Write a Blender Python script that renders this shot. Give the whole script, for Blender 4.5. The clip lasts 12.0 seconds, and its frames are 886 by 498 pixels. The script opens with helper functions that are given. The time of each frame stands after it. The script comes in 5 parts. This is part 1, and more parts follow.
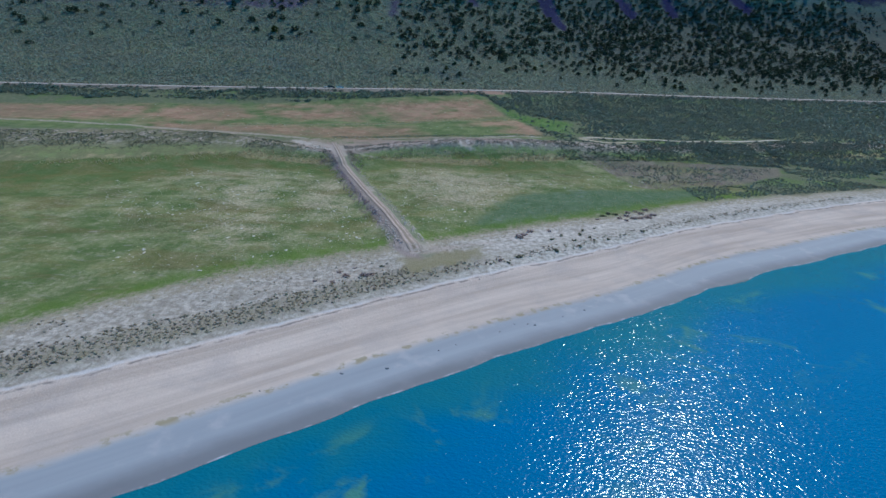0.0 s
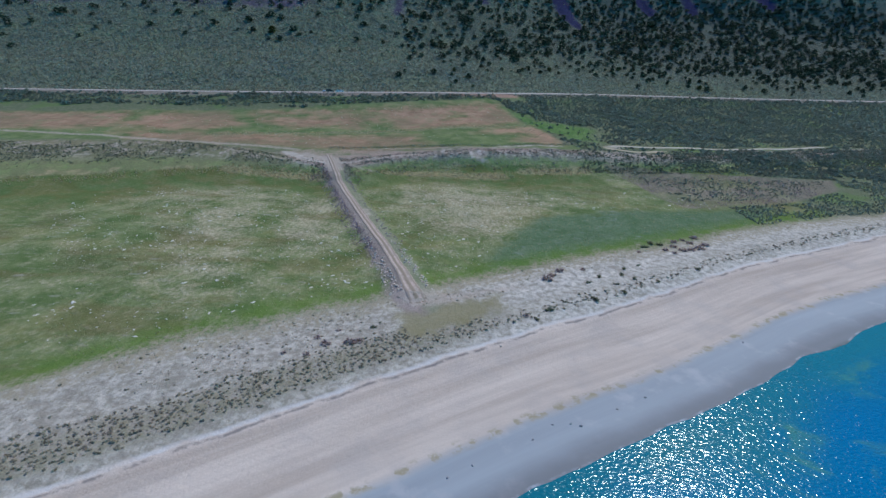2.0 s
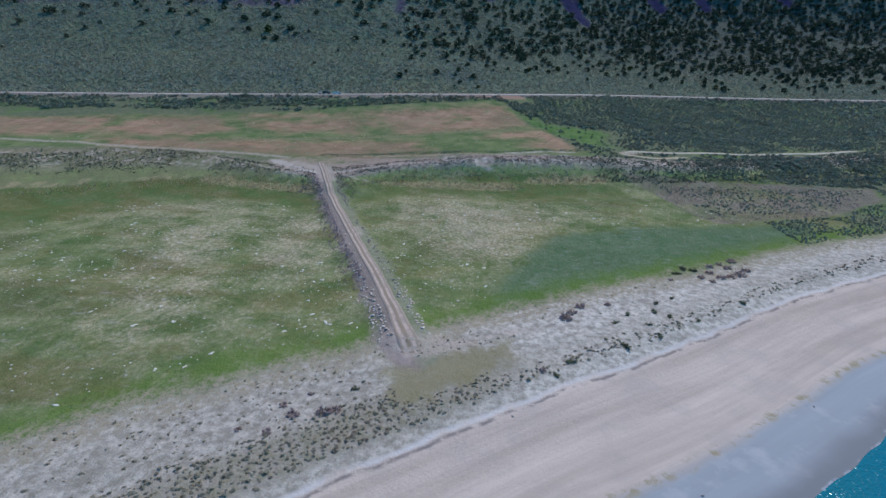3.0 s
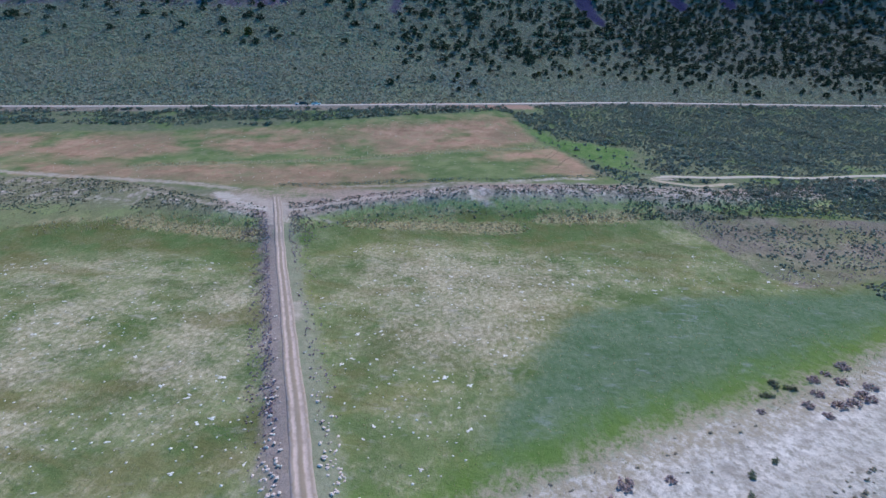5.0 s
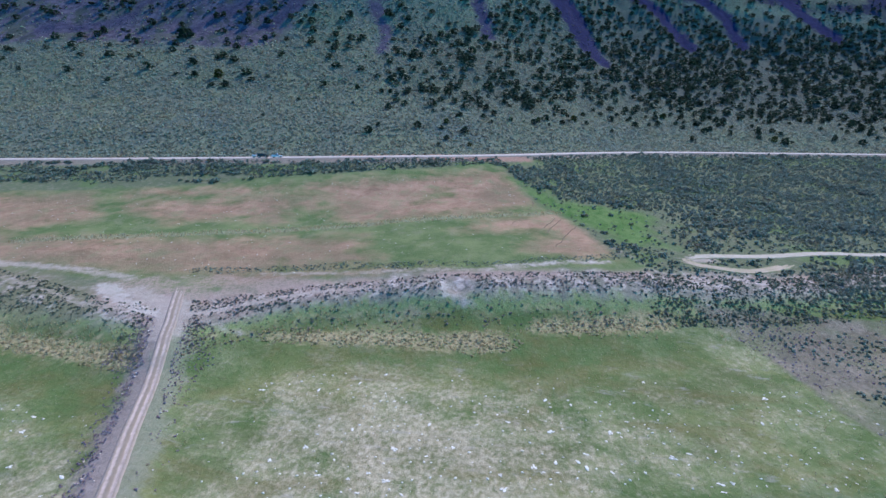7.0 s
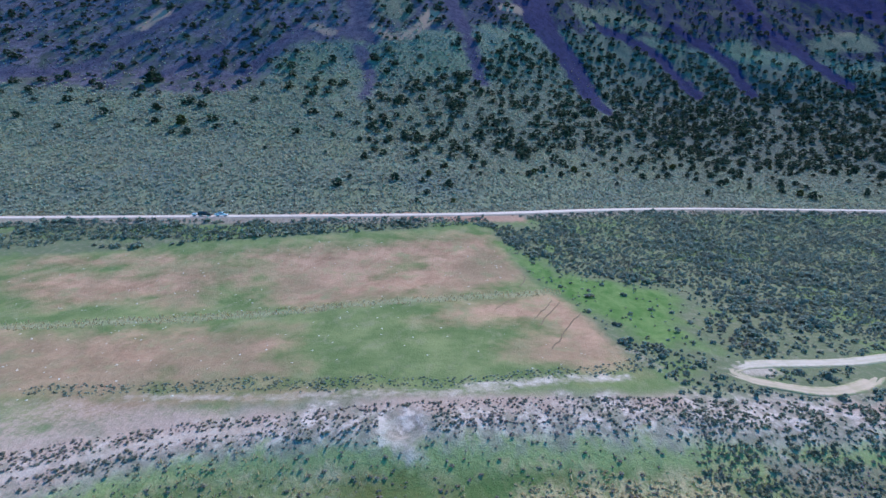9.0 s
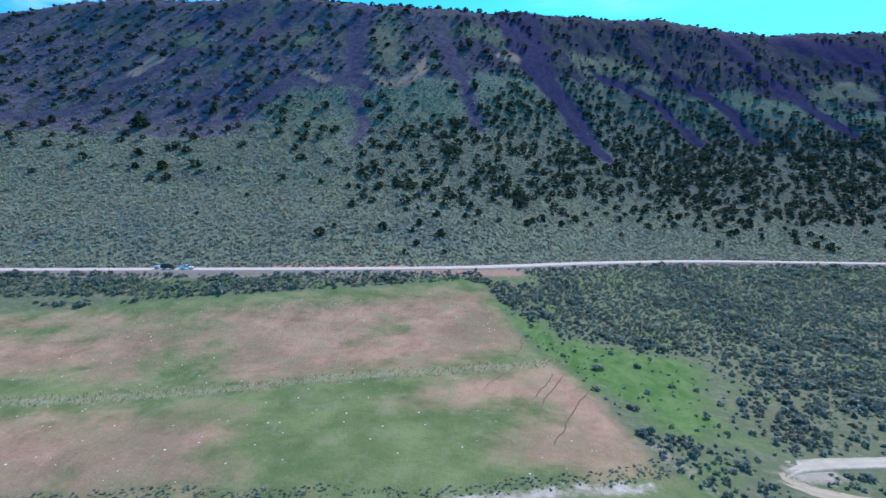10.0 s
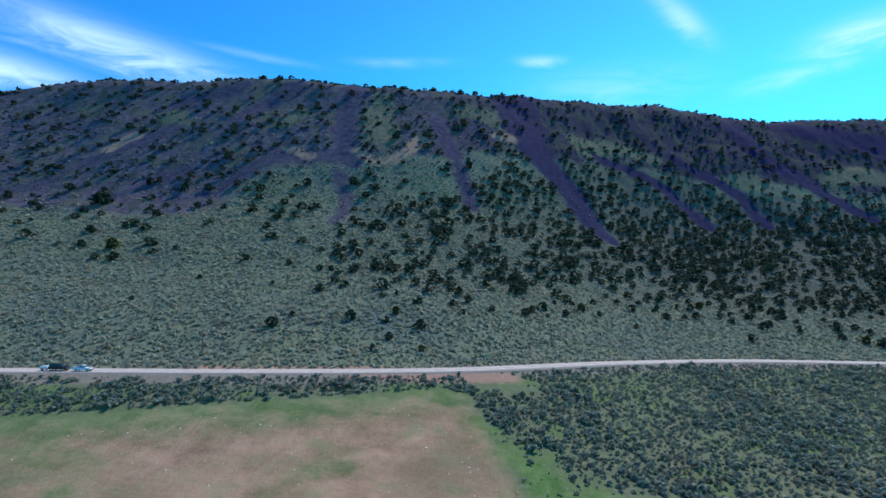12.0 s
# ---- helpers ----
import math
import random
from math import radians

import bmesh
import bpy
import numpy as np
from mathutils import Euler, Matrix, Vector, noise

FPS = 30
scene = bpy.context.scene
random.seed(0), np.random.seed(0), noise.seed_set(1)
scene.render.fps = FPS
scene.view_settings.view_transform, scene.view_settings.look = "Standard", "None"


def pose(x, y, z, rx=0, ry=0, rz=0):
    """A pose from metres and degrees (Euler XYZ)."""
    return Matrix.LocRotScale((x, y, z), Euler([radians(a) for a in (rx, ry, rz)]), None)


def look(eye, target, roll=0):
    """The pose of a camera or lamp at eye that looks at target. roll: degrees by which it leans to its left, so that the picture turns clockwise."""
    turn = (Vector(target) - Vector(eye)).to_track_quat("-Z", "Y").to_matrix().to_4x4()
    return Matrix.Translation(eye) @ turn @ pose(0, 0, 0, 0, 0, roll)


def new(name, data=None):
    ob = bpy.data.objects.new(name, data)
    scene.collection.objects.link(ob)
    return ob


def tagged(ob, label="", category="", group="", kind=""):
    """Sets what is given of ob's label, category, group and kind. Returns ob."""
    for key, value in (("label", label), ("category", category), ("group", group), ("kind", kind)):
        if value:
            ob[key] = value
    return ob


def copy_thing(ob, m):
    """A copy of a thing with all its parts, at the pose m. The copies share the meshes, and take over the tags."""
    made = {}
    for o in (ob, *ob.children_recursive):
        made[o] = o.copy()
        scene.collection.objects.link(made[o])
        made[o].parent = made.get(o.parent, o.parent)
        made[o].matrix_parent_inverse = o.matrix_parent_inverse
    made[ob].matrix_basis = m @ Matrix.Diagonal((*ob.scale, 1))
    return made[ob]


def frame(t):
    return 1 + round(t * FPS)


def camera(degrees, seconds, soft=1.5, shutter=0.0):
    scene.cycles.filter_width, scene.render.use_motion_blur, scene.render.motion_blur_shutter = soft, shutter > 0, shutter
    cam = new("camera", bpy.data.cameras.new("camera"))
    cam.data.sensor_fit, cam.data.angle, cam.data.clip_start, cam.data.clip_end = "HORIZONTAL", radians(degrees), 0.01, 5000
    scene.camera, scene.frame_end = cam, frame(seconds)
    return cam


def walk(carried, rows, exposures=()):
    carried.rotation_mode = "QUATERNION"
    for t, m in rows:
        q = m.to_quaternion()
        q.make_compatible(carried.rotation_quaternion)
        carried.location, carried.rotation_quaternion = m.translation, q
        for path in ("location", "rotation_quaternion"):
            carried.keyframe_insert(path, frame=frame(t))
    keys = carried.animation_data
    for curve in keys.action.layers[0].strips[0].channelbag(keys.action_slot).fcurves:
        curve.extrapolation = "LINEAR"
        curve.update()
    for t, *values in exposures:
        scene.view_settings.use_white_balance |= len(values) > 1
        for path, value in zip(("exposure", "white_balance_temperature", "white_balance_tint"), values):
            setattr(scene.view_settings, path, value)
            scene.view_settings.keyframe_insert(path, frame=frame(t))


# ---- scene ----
cam = camera(77.0, 12.0)
PATH = [
    (0, (0.988, 1.247, 49.509), (0.883, 3.133, 48.853), 2.0),
    (0.5, (0.455, 8.388, 49.42), (0.342, 10.274, 48.764), 1.9),
    (1, (-0.185, 15.736, 49.37), (-0.306, 17.622, 48.716), 1.9),
    (1.5, (-0.853, 23.802, 49.152), (-0.98, 25.688, 48.498), 1.8),
    (2, (-1.387, 32.856, 48.967), (-1.521, 34.742, 48.314), 1.6),
    (2.5, (-1.705, 42.57, 48.822), (-1.848, 44.455, 48.169), 1.4),
    (3, (-1.898, 53.449, 48.587), (-2.051, 55.333, 47.934), 1.3),
    (5, (0.836, 101.437, 49.491), (0.649, 103.321, 48.845), 0.8),
    (5.5, (1.687, 114.506, 49.606), (1.495, 116.394, 48.975), 0.9),
    (6, (2.698, 126.848, 50.237), (2.501, 128.746, 49.641), 0.8),
    (6.5, (3.986, 138.654, 50.97), (3.782, 140.564, 50.413), 0.7),
    (7, (5.395, 150.297, 51.285), (5.186, 152.218, 50.769), 0.7),
    (9, (10.191, 193.166, 51.863), (9.969, 195.122, 51.508), 0.8),
    (9.5, (10.965, 203.365, 51.973), (10.74, 205.332, 51.69), 0.9),
    (10, (11.758, 213.472, 51.948), (11.529, 215.45, 51.759), 1.0),
    (10.5, (12.686, 223.555, 52.014), (12.453, 225.539, 51.92), 1.0),
    (11, (13.399, 233.626, 51.836), (13.164, 235.613, 51.835), 1.2),
    (11.5, (13.816, 243.639, 51.568), (13.579, 245.624, 51.637), 1.3),
    (12, (14.237, 253.342, 51.111), (13.998, 255.324, 51.231), 1.4),
]
walk(cam, [(t, look(eye, target, roll)) for t, eye, target, roll in PATH],
     exposures=[(0, -0.44, 6080, 10), (3, -0.44, 6180, 14), (5, -0.12, 6020, 20), (7, 0.12, 5880, 21), (9.5, 0.36, 5900, 18), (12, -0.1, 6150, 12)])

# ---- light ----
SUN_AZ, SUN_EL = radians(26), radians(48)
sun_way = Vector((math.sin(SUN_AZ) * math.cos(SUN_EL), math.cos(SUN_AZ) * math.cos(SUN_EL), math.sin(SUN_EL)))
sun = new("sun", bpy.data.lights.new("sun", "SUN"))
sun.data.energy, sun.data.angle, sun.data.color = 3.9, radians(0.53), (1.0, 0.94, 0.86)
sun.matrix_world = look(sun_way * 900, (0, 0, 0))


class Nodes:
    """Short ways to make shader nodes."""

    def __init__(self, tree):
        self.tree = tree
        self.where = None

    def add(self, kind, **values):
        node = self.tree.nodes.new(kind)
        for key, value in values.items():
            node.inputs[key].default_value = value
        return node

    def join(self, source, sink):
        self.tree.links.new(source, sink)

    def put(self, sink, value):
        if isinstance(value, bpy.types.NodeSocket):
            self.join(value, sink)
        else:
            sink.default_value = value

    def math(self, op, a, b=0.0, c=0.0):
        node = self.tree.nodes.new("ShaderNodeMath")
        node.operation = op
        for sink, value in zip(node.inputs, (a, b, c)):
            self.put(sink, value)
        return node.outputs[0]

    def att(self, name):
        node = self.tree.nodes.new("ShaderNodeAttribute")
        node.attribute_name = name
        return node.outputs["Fac"]

    def place(self, sx=1.0, sy=1.0, sz=1.0, turn=0.0):
        if self.where is None:
            self.where = self.tree.nodes.new("ShaderNodeNewGeometry").outputs["Position"]
        node = self.tree.nodes.new("ShaderNodeMapping")
        node.inputs["Scale"].default_value = (sx, sy, sz)
        node.inputs["Rotation"].default_value = (0, 0, radians(turn))
        self.join(self.where, node.inputs["Vector"])
        return node.outputs[0]

    def noise(self, scale=1.0, detail=4.0, rough=0.55, at=None, warp=0.0):
        node = self.add("ShaderNodeTexNoise", Scale=scale, Detail=detail, Roughness=rough, Distortion=warp)
        self.join(at if at is not None else self.place(), node.inputs["Vector"])
        return node.outputs["Fac"]

    def step(self, value, low, high):
        node = self.tree.nodes.new("ShaderNodeMapRange")
        node.interpolation_type = "SMOOTHSTEP"
        self.put(node.inputs["Value"], value)
        node.inputs["From Min"].default_value, node.inputs["From Max"].default_value = low, high
        return node.outputs["Result"]

    def mix(self, fac, a, b, blend="MIX"):
        node = self.tree.nodes.new("ShaderNodeMix")
        node.data_type, node.blend_type = "RGBA", blend
        self.put(node.inputs[0], fac)
        for sink, value in ((node.inputs[6], a), (node.inputs[7], b)):
            self.put(sink, value if isinstance(value, bpy.types.NodeSocket) else (*value, 1.0))
        return node.outputs[2]

    def blendf(self, fac, a, b):
        node = self.tree.nodes.new("ShaderNodeMix")
        self.put(node.inputs[0], fac)
        self.put(node.inputs[2], a)
        self.put(node.inputs[3], b)
        return node.outputs[0]


WISPS = [(-38, 19.5, -7, 9, 1.5, 1.0), (-46, 16, -4, 6, 1.3, 0.9), (-26, 21, -3, 5, 0.35, 0.22), (-11, 21.8, 2, 5, 0.4, 0.25), (3, 22, -3, 2.2, 0.45, 0.55),
         (16.5, 24.6, -42, 2.8, 0.9, 0.65), (30.5, 20.8, 5, 3.6, 1.2, 0.85), (25.5, 18.4, 9, 4.5, 0.7, 0.45), (10, 19.5, 0, 7, 1.6, 0.3), (48, 24, 12, 9, 1.5, 0.7), (-70, 22, -8, 14, 2.5, 0.8)]


def world_sky():
    world = bpy.data.worlds.new("sky")
    scene.world = world
    world.use_nodes = True
    n = Nodes(world.node_tree)
    world.node_tree.nodes.clear()
    sky = n.tree.nodes.new("ShaderNodeTexSky")
    sky.sky_type, sky.sun_disc = "NISHITA", False
    sky.sun_elevation, sky.sun_rotation = SUN_EL, SUN_AZ
    sky.altitude, sky.air_density, sky.dust_density, sky.ozone_density = 1500, 1.0, 0.1, 4.0
    way = n.tree.nodes.new("ShaderNodeTexCoord").outputs["Generated"]
    up = n.tree.nodes.new("ShaderNodeSeparateXYZ")
    n.join(way, up.inputs[0])
    tint = n.mix(1.0, sky.outputs[0], n.mix(n.step(up.outputs[2], 0.3, 0.9), n.mix(n.step(up.outputs[0], -0.75, 0.6), (0.12, 0.74, 1.12), (0.34, 1.36, 1.3)), (0.26, 0.52, 0.9)), "MULTIPLY")
    lay = n.tree.nodes.new("ShaderNodeMapping")
    lay.inputs["Scale"].default_value = (1.0, 1.0, 4.2)
    lay.inputs["Rotation"].default_value = (0.0, radians(14), 0.0)
    lay.inputs["Location"].default_value = (0.37, 0.1, 0.62)
    n.join(way, lay.inputs["Vector"])
    wisps = n.noise(2.1, 7, 0.56, lay.outputs[0], 0.5)
    fine = n.noise(7.0, 6, 0.62, lay.outputs[0], 0.9)
    axes = n.tree.nodes.new("ShaderNodeSeparateXYZ")
    n.join(way, axes.inputs[0])
    bearing = n.math("ARCTAN2", axes.outputs[0], axes.outputs[1])
    rise = n.math("ARCSINE", axes.outputs[2])
    # thin cirrus: bearing, rise, tilt, half length, half width in degrees, density
    cover = n.math("MULTIPLY", n.step(n.math("MULTIPLY_ADD", fine, 0.28, wisps), 0.74, 1.05), 0.45)
    for b, r, turn, long, wide, thick in WISPS:
        dx = n.math("SUBTRACT", bearing, radians(b))
        dy = n.math("SUBTRACT", rise, radians(r))
        ca, sa = math.cos(radians(turn)), math.sin(radians(turn))
        u = n.math("DIVIDE", n.math("ADD", n.math("MULTIPLY", dx, ca), n.math("MULTIPLY", dy, sa)), radians(long))
        v = n.math("DIVIDE", n.math("SUBTRACT", n.math("MULTIPLY", dy, ca), n.math("MULTIPLY", dx, sa)), radians(wide))
        v = n.math("ADD", v, n.math("MULTIPLY", n.math("SUBTRACT", fine, 0.5), 1.6))
        gap = n.math("ADD", n.math("MULTIPLY", u, u), n.math("MULTIPLY", v, v))
        puff = n.math("MULTIPLY", n.math("EXPONENT", n.math("MULTIPLY", gap, -1.0)), n.math("MULTIPLY", n.step(fine, 0.2, 0.75), thick))
        cover = n.math("MAXIMUM", cover, puff)
    colour = n.mix(n.math("MINIMUM", cover, 0.9), tint, (4.6, 6.4, 6.9))
    back = n.add("ShaderNodeBackground", Strength=0.2)
    n.join(colour, back.inputs["Color"])
    out = n.tree.nodes.new("ShaderNodeOutputWorld")
    n.join(back.outputs[0], out.inputs["Surface"])


world_sky()


# ---- the lie of the land ----
def curve(x, xs, ys):
    """A smooth line through a few stations."""
    xs, ys = np.asarray(xs, float), np.asarray(ys, float)
    m = np.gradient(ys, xs)
    i = np.clip(np.searchsorted(xs, x) - 1, 0, len(xs) - 2)
    h = xs[i + 1] - xs[i]
    t = np.clip((x - xs[i]) / h, 0, 1)
    return ((2*t**3 - 3*t**2 + 1) * ys[i] + (t**3 - 2*t**2 + t) * h * m[i]
            + (3*t**2 - 2*t**3) * ys[i + 1] + (t**3 - t**2) * h * m[i + 1]
            + np.where(x < xs[0], (x - xs[0]) * m[0], 0) + np.where(x > xs[-1], (x - xs[-1]) * m[-1], 0))
def shore(x): return curve(x, (-320, -120, -39, -14, 8, 32, 65, 95, 126, 220, 420), (-150, -12, 50, 71, 88, 105, 131, 150, 169, 216, 300))
def hill_y(x): return curve(x, (-400, -200, -93, 0, 50, 100, 150, 220, 400), (343, 370, 389, 414, 448, 472, 485, 495, 515))
def hill_z(x): return curve(x, (-400, -200, -93, 0, 50, 100, 400), (23, 24.8, 26, 26.5, 25.5, 25, 25))
def road_y(x): return curve(x, (-400, -200, -93, -56, 0, 50, 100, 150, 220, 400), (343, 368, 386, 390, 406.5, 441, 469, 483.5, 495, 515))
def road_z(x): return curve(x, (-400, -200, -93, -56, 0, 50, 100, 400), (23, 24.8, 26.2, 27.0, 27.3, 26.4, 25.3, 25))
def edge_y(x): return shore(x) + curve(x, (-120, -81, -53, -20, 30, 68, 90, 115, 150, 220, 420), (64, 66, 73, 70, 66, 59.5, 59.5, 56, 52, 48, 48))
def foot_y(x): return curve(x, (-300, -161, -140, -117, -80, -60, -37, 7, 53, 120, 250, 420), (170, 209, 221, 234, 242, 238, 252, 261, 268, 290, 335, 405))
def top_y(x): return curve(x, (-300, -196, -141, -110, -73, -41, -5, 28, 49, 76, 120, 250, 420), (226, 251, 266, 262, 251, 262, 271, 278, 282, 287, 310, 352, 424))
def top_z(x): return curve(x, (-300, -120, -60, -5, 30, 50, 92, 200, 420), (10, 9.5, 7.5, 11, 10.8, 10, 8, 8, 9))
def ridge_z(x): return curve(x, (-520, -483, -376, -260, -200, -130, -18, 58, 135, 217, 285, 390, 520), (218, 223, 239, 239, 244, 242, 240, 250.5, 253, 252, 242, 242, 250))
def ridge_back(x): return curve(x, (-520, 60, 170, 300, 520), (0, 0, 40, 60, 60))
def base_height(x, y):
    """Height of the land: lake bed, beach, pasture, bank, upper field, road bench and hill."""
    x, y = np.broadcast_arrays(np.asarray(x, float), np.asarray(y, float))
    cx = np.clip(x, -520, 520)
    s, g, fo, to, zt = shore(cx), edge_y(cx), foot_y(cx), top_y(cx), top_z(cx)
    ry, rz, hy, hz = road_y(cx), road_z(cx), hill_y(cx), hill_z(cx)
    fo = np.maximum(fo, g + 25); to = np.maximum(to, fo + 10); mid = 0.5 * (to + ry)
    toe = fo - 15 + 9 * np.exp(-((cx + 60) / 14) ** 2)
    lean = curve(cx, (-520, 60, 160, 520), (1, 1, .86, .82))
    back = ridge_back(cx)
    top = ridge_z(cx) + 0.28 * back
    one = np.ones_like(s)
    ys = np.stack([s - 900, s - 90, s, s + 14, s + 39, s + 44, g, toe, fo, to, mid, ry - 7, ry - 3.4, ry + 3.4, hy + 50, hy + 100, hy + 150, hy + 200, hy + 250, hy + 325 + 0.5 * back, hy + 400 + back, hy + 450 + back, hy + 620 + back, hy + 1500, hy + 4500])
    ys = np.maximum.accumulate(ys + 0.01 * np.arange(len(ys)).reshape(-1, *[1] * s.ndim), 0)
    h2 = hz + 101 * lean
    zs = np.stack([-12 * one, -7 * one, 0 * one, .55 * one, 1.5 * one, 2.0 * one, 2.0 * one, 2.5 * one, 2.6 + .3 * (zt - 2.6), zt, zt + .3 * (rz - zt), rz - 1.0, rz, rz,
                   hz + 11.5 * lean, hz + 25 * lean, hz + 45 * lean, hz + 67 * lean, h2, .47 * h2 + .53 * top, top, top + 3, top - 14, top - 120, 70 * one])
    h = np.maximum(np.diff(ys, axis=0), 1e-3); dl = np.diff(zs, axis=0) / h
    m = np.zeros_like(ys); m[0], m[-1] = dl[0], dl[-1]
    a, b = dl[:-1], dl[1:]
    m[1:-1] = np.where(a * b > 0, 2 * a * b / np.where(a + b == 0, 1, a + b), 0)
    i = np.clip((ys < y).sum(0) - 1, 0, len(ys) - 2)[None]
    pick = lambda arr, k=0: np.take_along_axis(arr, i + k, 0)[0]
    hh = pick(h); t = np.clip((y - pick(ys)) / hh, 0, 1)
    return ((2*t**3 - 3*t**2 + 1) * pick(zs) + (t**3 - 2*t**2 + t) * hh * pick(m)
            + (3*t**2 - 2*t**3) * pick(zs, 1) + (t**3 - t**2) * hh * pick(m, 1))


def lattice(ix, iy, seed):
    h = np.sin(ix * 127.1 + iy * 311.7 + seed * 74.7) * 43758.5453
    return h - np.floor(h)


def value_noise(x, y, seed=0):
    ix, iy = np.floor(x), np.floor(y)
    u, v = x - ix, y - iy
    u, v = u * u * (3 - 2 * u), v * v * (3 - 2 * v)
    a = lattice(ix, iy, seed) * (1 - u) + lattice(ix + 1, iy, seed) * u
    b = lattice(ix, iy + 1, seed) * (1 - u) + lattice(ix + 1, iy + 1, seed) * u
    return a * (1 - v) + b * v - 0.5


def rough_noise(x, y, size, seed=0, octaves=4):
    total, gain, x, y = 0.0, 1.0, np.asarray(x, float) / size, np.asarray(y, float) / size
    for k in range(octaves):
        total = total + gain * value_noise(x, y, seed + k)
        x, y, gain = x * 2.03 + 5.1, y * 2.03 + 1.7, gain * 0.5
    return total


def ease(v, low, high):
    t = np.clip((v - low) / (high - low), 0, 1)
    return t * t * (3 - 2 * t)


def line_gap(x, y, line):
    """Distance from a line of plan points."""
    best = np.full(np.shape(x), 1e9)
    for (ax, ay), (bx, by) in zip(line[:-1], line[1:]):
        t = np.clip(((x - ax) * (bx - ax) + (y - ay) * (by - ay)) / ((bx - ax) ** 2 + (by - ay) ** 2), 0, 1)
        best = np.minimum(best, np.hypot(x - ax - t * (bx - ax), y - ay - t * (by - ay)))
    return best


def inside(x, y, ring):
    """Signed distance to a ring of plan points, positive inside."""
    x, y = np.asarray(x, float), np.asarray(y, float)
    closed = [*ring, ring[0]]
    odd = np.zeros(np.shape(x), bool)
    for (ax, ay), (bx, by) in zip(closed[:-1], closed[1:]):
        if ay != by:
            odd ^= ((ay > y) != (by > y)) & (x < (bx - ax) * (y - ay) / (by - ay) + ax)
    gap = line_gap(x, y, closed)
    return np.where(odd, gap, -gap)


def strip(x, y, line, wide_from, wide_to):
    """Signed distance to a tapering strip, positive inside."""
    best = np.full(np.shape(x), -1e9)
    count = len(line) - 1
    for k, ((ax, ay), (bx, by)) in enumerate(zip(line[:-1], line[1:])):
        t = np.clip(((x - ax) * (bx - ax) + (y - ay) * (by - ay)) / ((bx - ax) ** 2 + (by - ay) ** 2), 0, 1)
        wide = wide_from + (wide_to - wide_from) * (k + t) / count
        best = np.maximum(best, wide - np.hypot(x - ax - t * (bx - ax), y - ay - t * (by - ay)))
    return best


CAUSEWAY = [(-13, 134), (-15.4, 140), (-20.1, 152), (-25.2, 164), (-33.2, 183), (-40.5, 200), (-51.6, 226), (-60, 246), (-63.3, 254), (-69, 268)]
LOOP = [(180, 345), (140, 330), (116, 322), (94, 316.5), (83, 311), (69, 306), (60, 303), (55.5, 301), (53.2, 298.2), (55.5, 295.6), (60, 294.2), (66, 293.8), (72, 295.5), (78, 299.5), (84, 306), (90, 313)]
PIT = (-4, 270.5)


def height(x, y):
    """The finished ground level at plan points."""
    x, y = np.broadcast_arrays(np.asarray(x, float), np.asarray(y, float))
    z = base_height(x, y)
    d = y - road_y(np.clip(x, -520, 520))
    up = ease(d, 8, 90)
    z = z + up * rough_noise(x + 0.25 * y, y * 0.45, 42, 3) * (1.5 + 4.0 * ease(d, 120, 260)) * (1 - 0.75 * ease(d - ridge_back(np.clip(x, -520, 520)), 330, 400))
    z = z + up * rough_noise(x, y, 9, 11, 3) * 0.9
    z = z + ease(d, 300, 380) * rough_noise(x, y, 30, 17, 4) * 4.0
    flat = ease(y - shore(np.clip(x, -520, 520)), 30, 50) * (1 - ease(d, -14, -8))
    z = z + flat * (rough_noise(x, y, 22, 5) * 0.5 + rough_noise(x, y, 5, 8, 2) * 0.16)
    bank = ease(y, foot_y(np.clip(x, -300, 420)) - 2, foot_y(np.clip(x, -300, 420)) + 6) * (1 - ease(y, top_y(np.clip(x, -300, 420)) - 2, top_y(np.clip(x, -300, 420)) + 10))
    z = z + bank * (1 - ease(line_gap(x, y, CAUSEWAY), 30, 8)) * rough_noise(x, y * 0.6, 12, 21, 3) * 0.8
    low = 1 - ease(y, 236, 252)
    z = z + low * 1.1 * (1 - ease(line_gap(x, y, CAUSEWAY[1:8]), 2.2, 6.0))
    gap = y - shore(np.clip(x, -520, 520))
    z = z + ease(gap, -12, -2) * (1 - ease(gap, 8, 20)) * rough_noise(x, y, 13, 25, 3) * 0.12
    z = z - 1.5 * (1 - ease(np.hypot((x - PIT[0]) / 1.2, y - PIT[1] + 0.4), 0.8, 2.9))
    return z


def level(x, y):
    return float(height(np.array([x]), np.array([y]))[0])


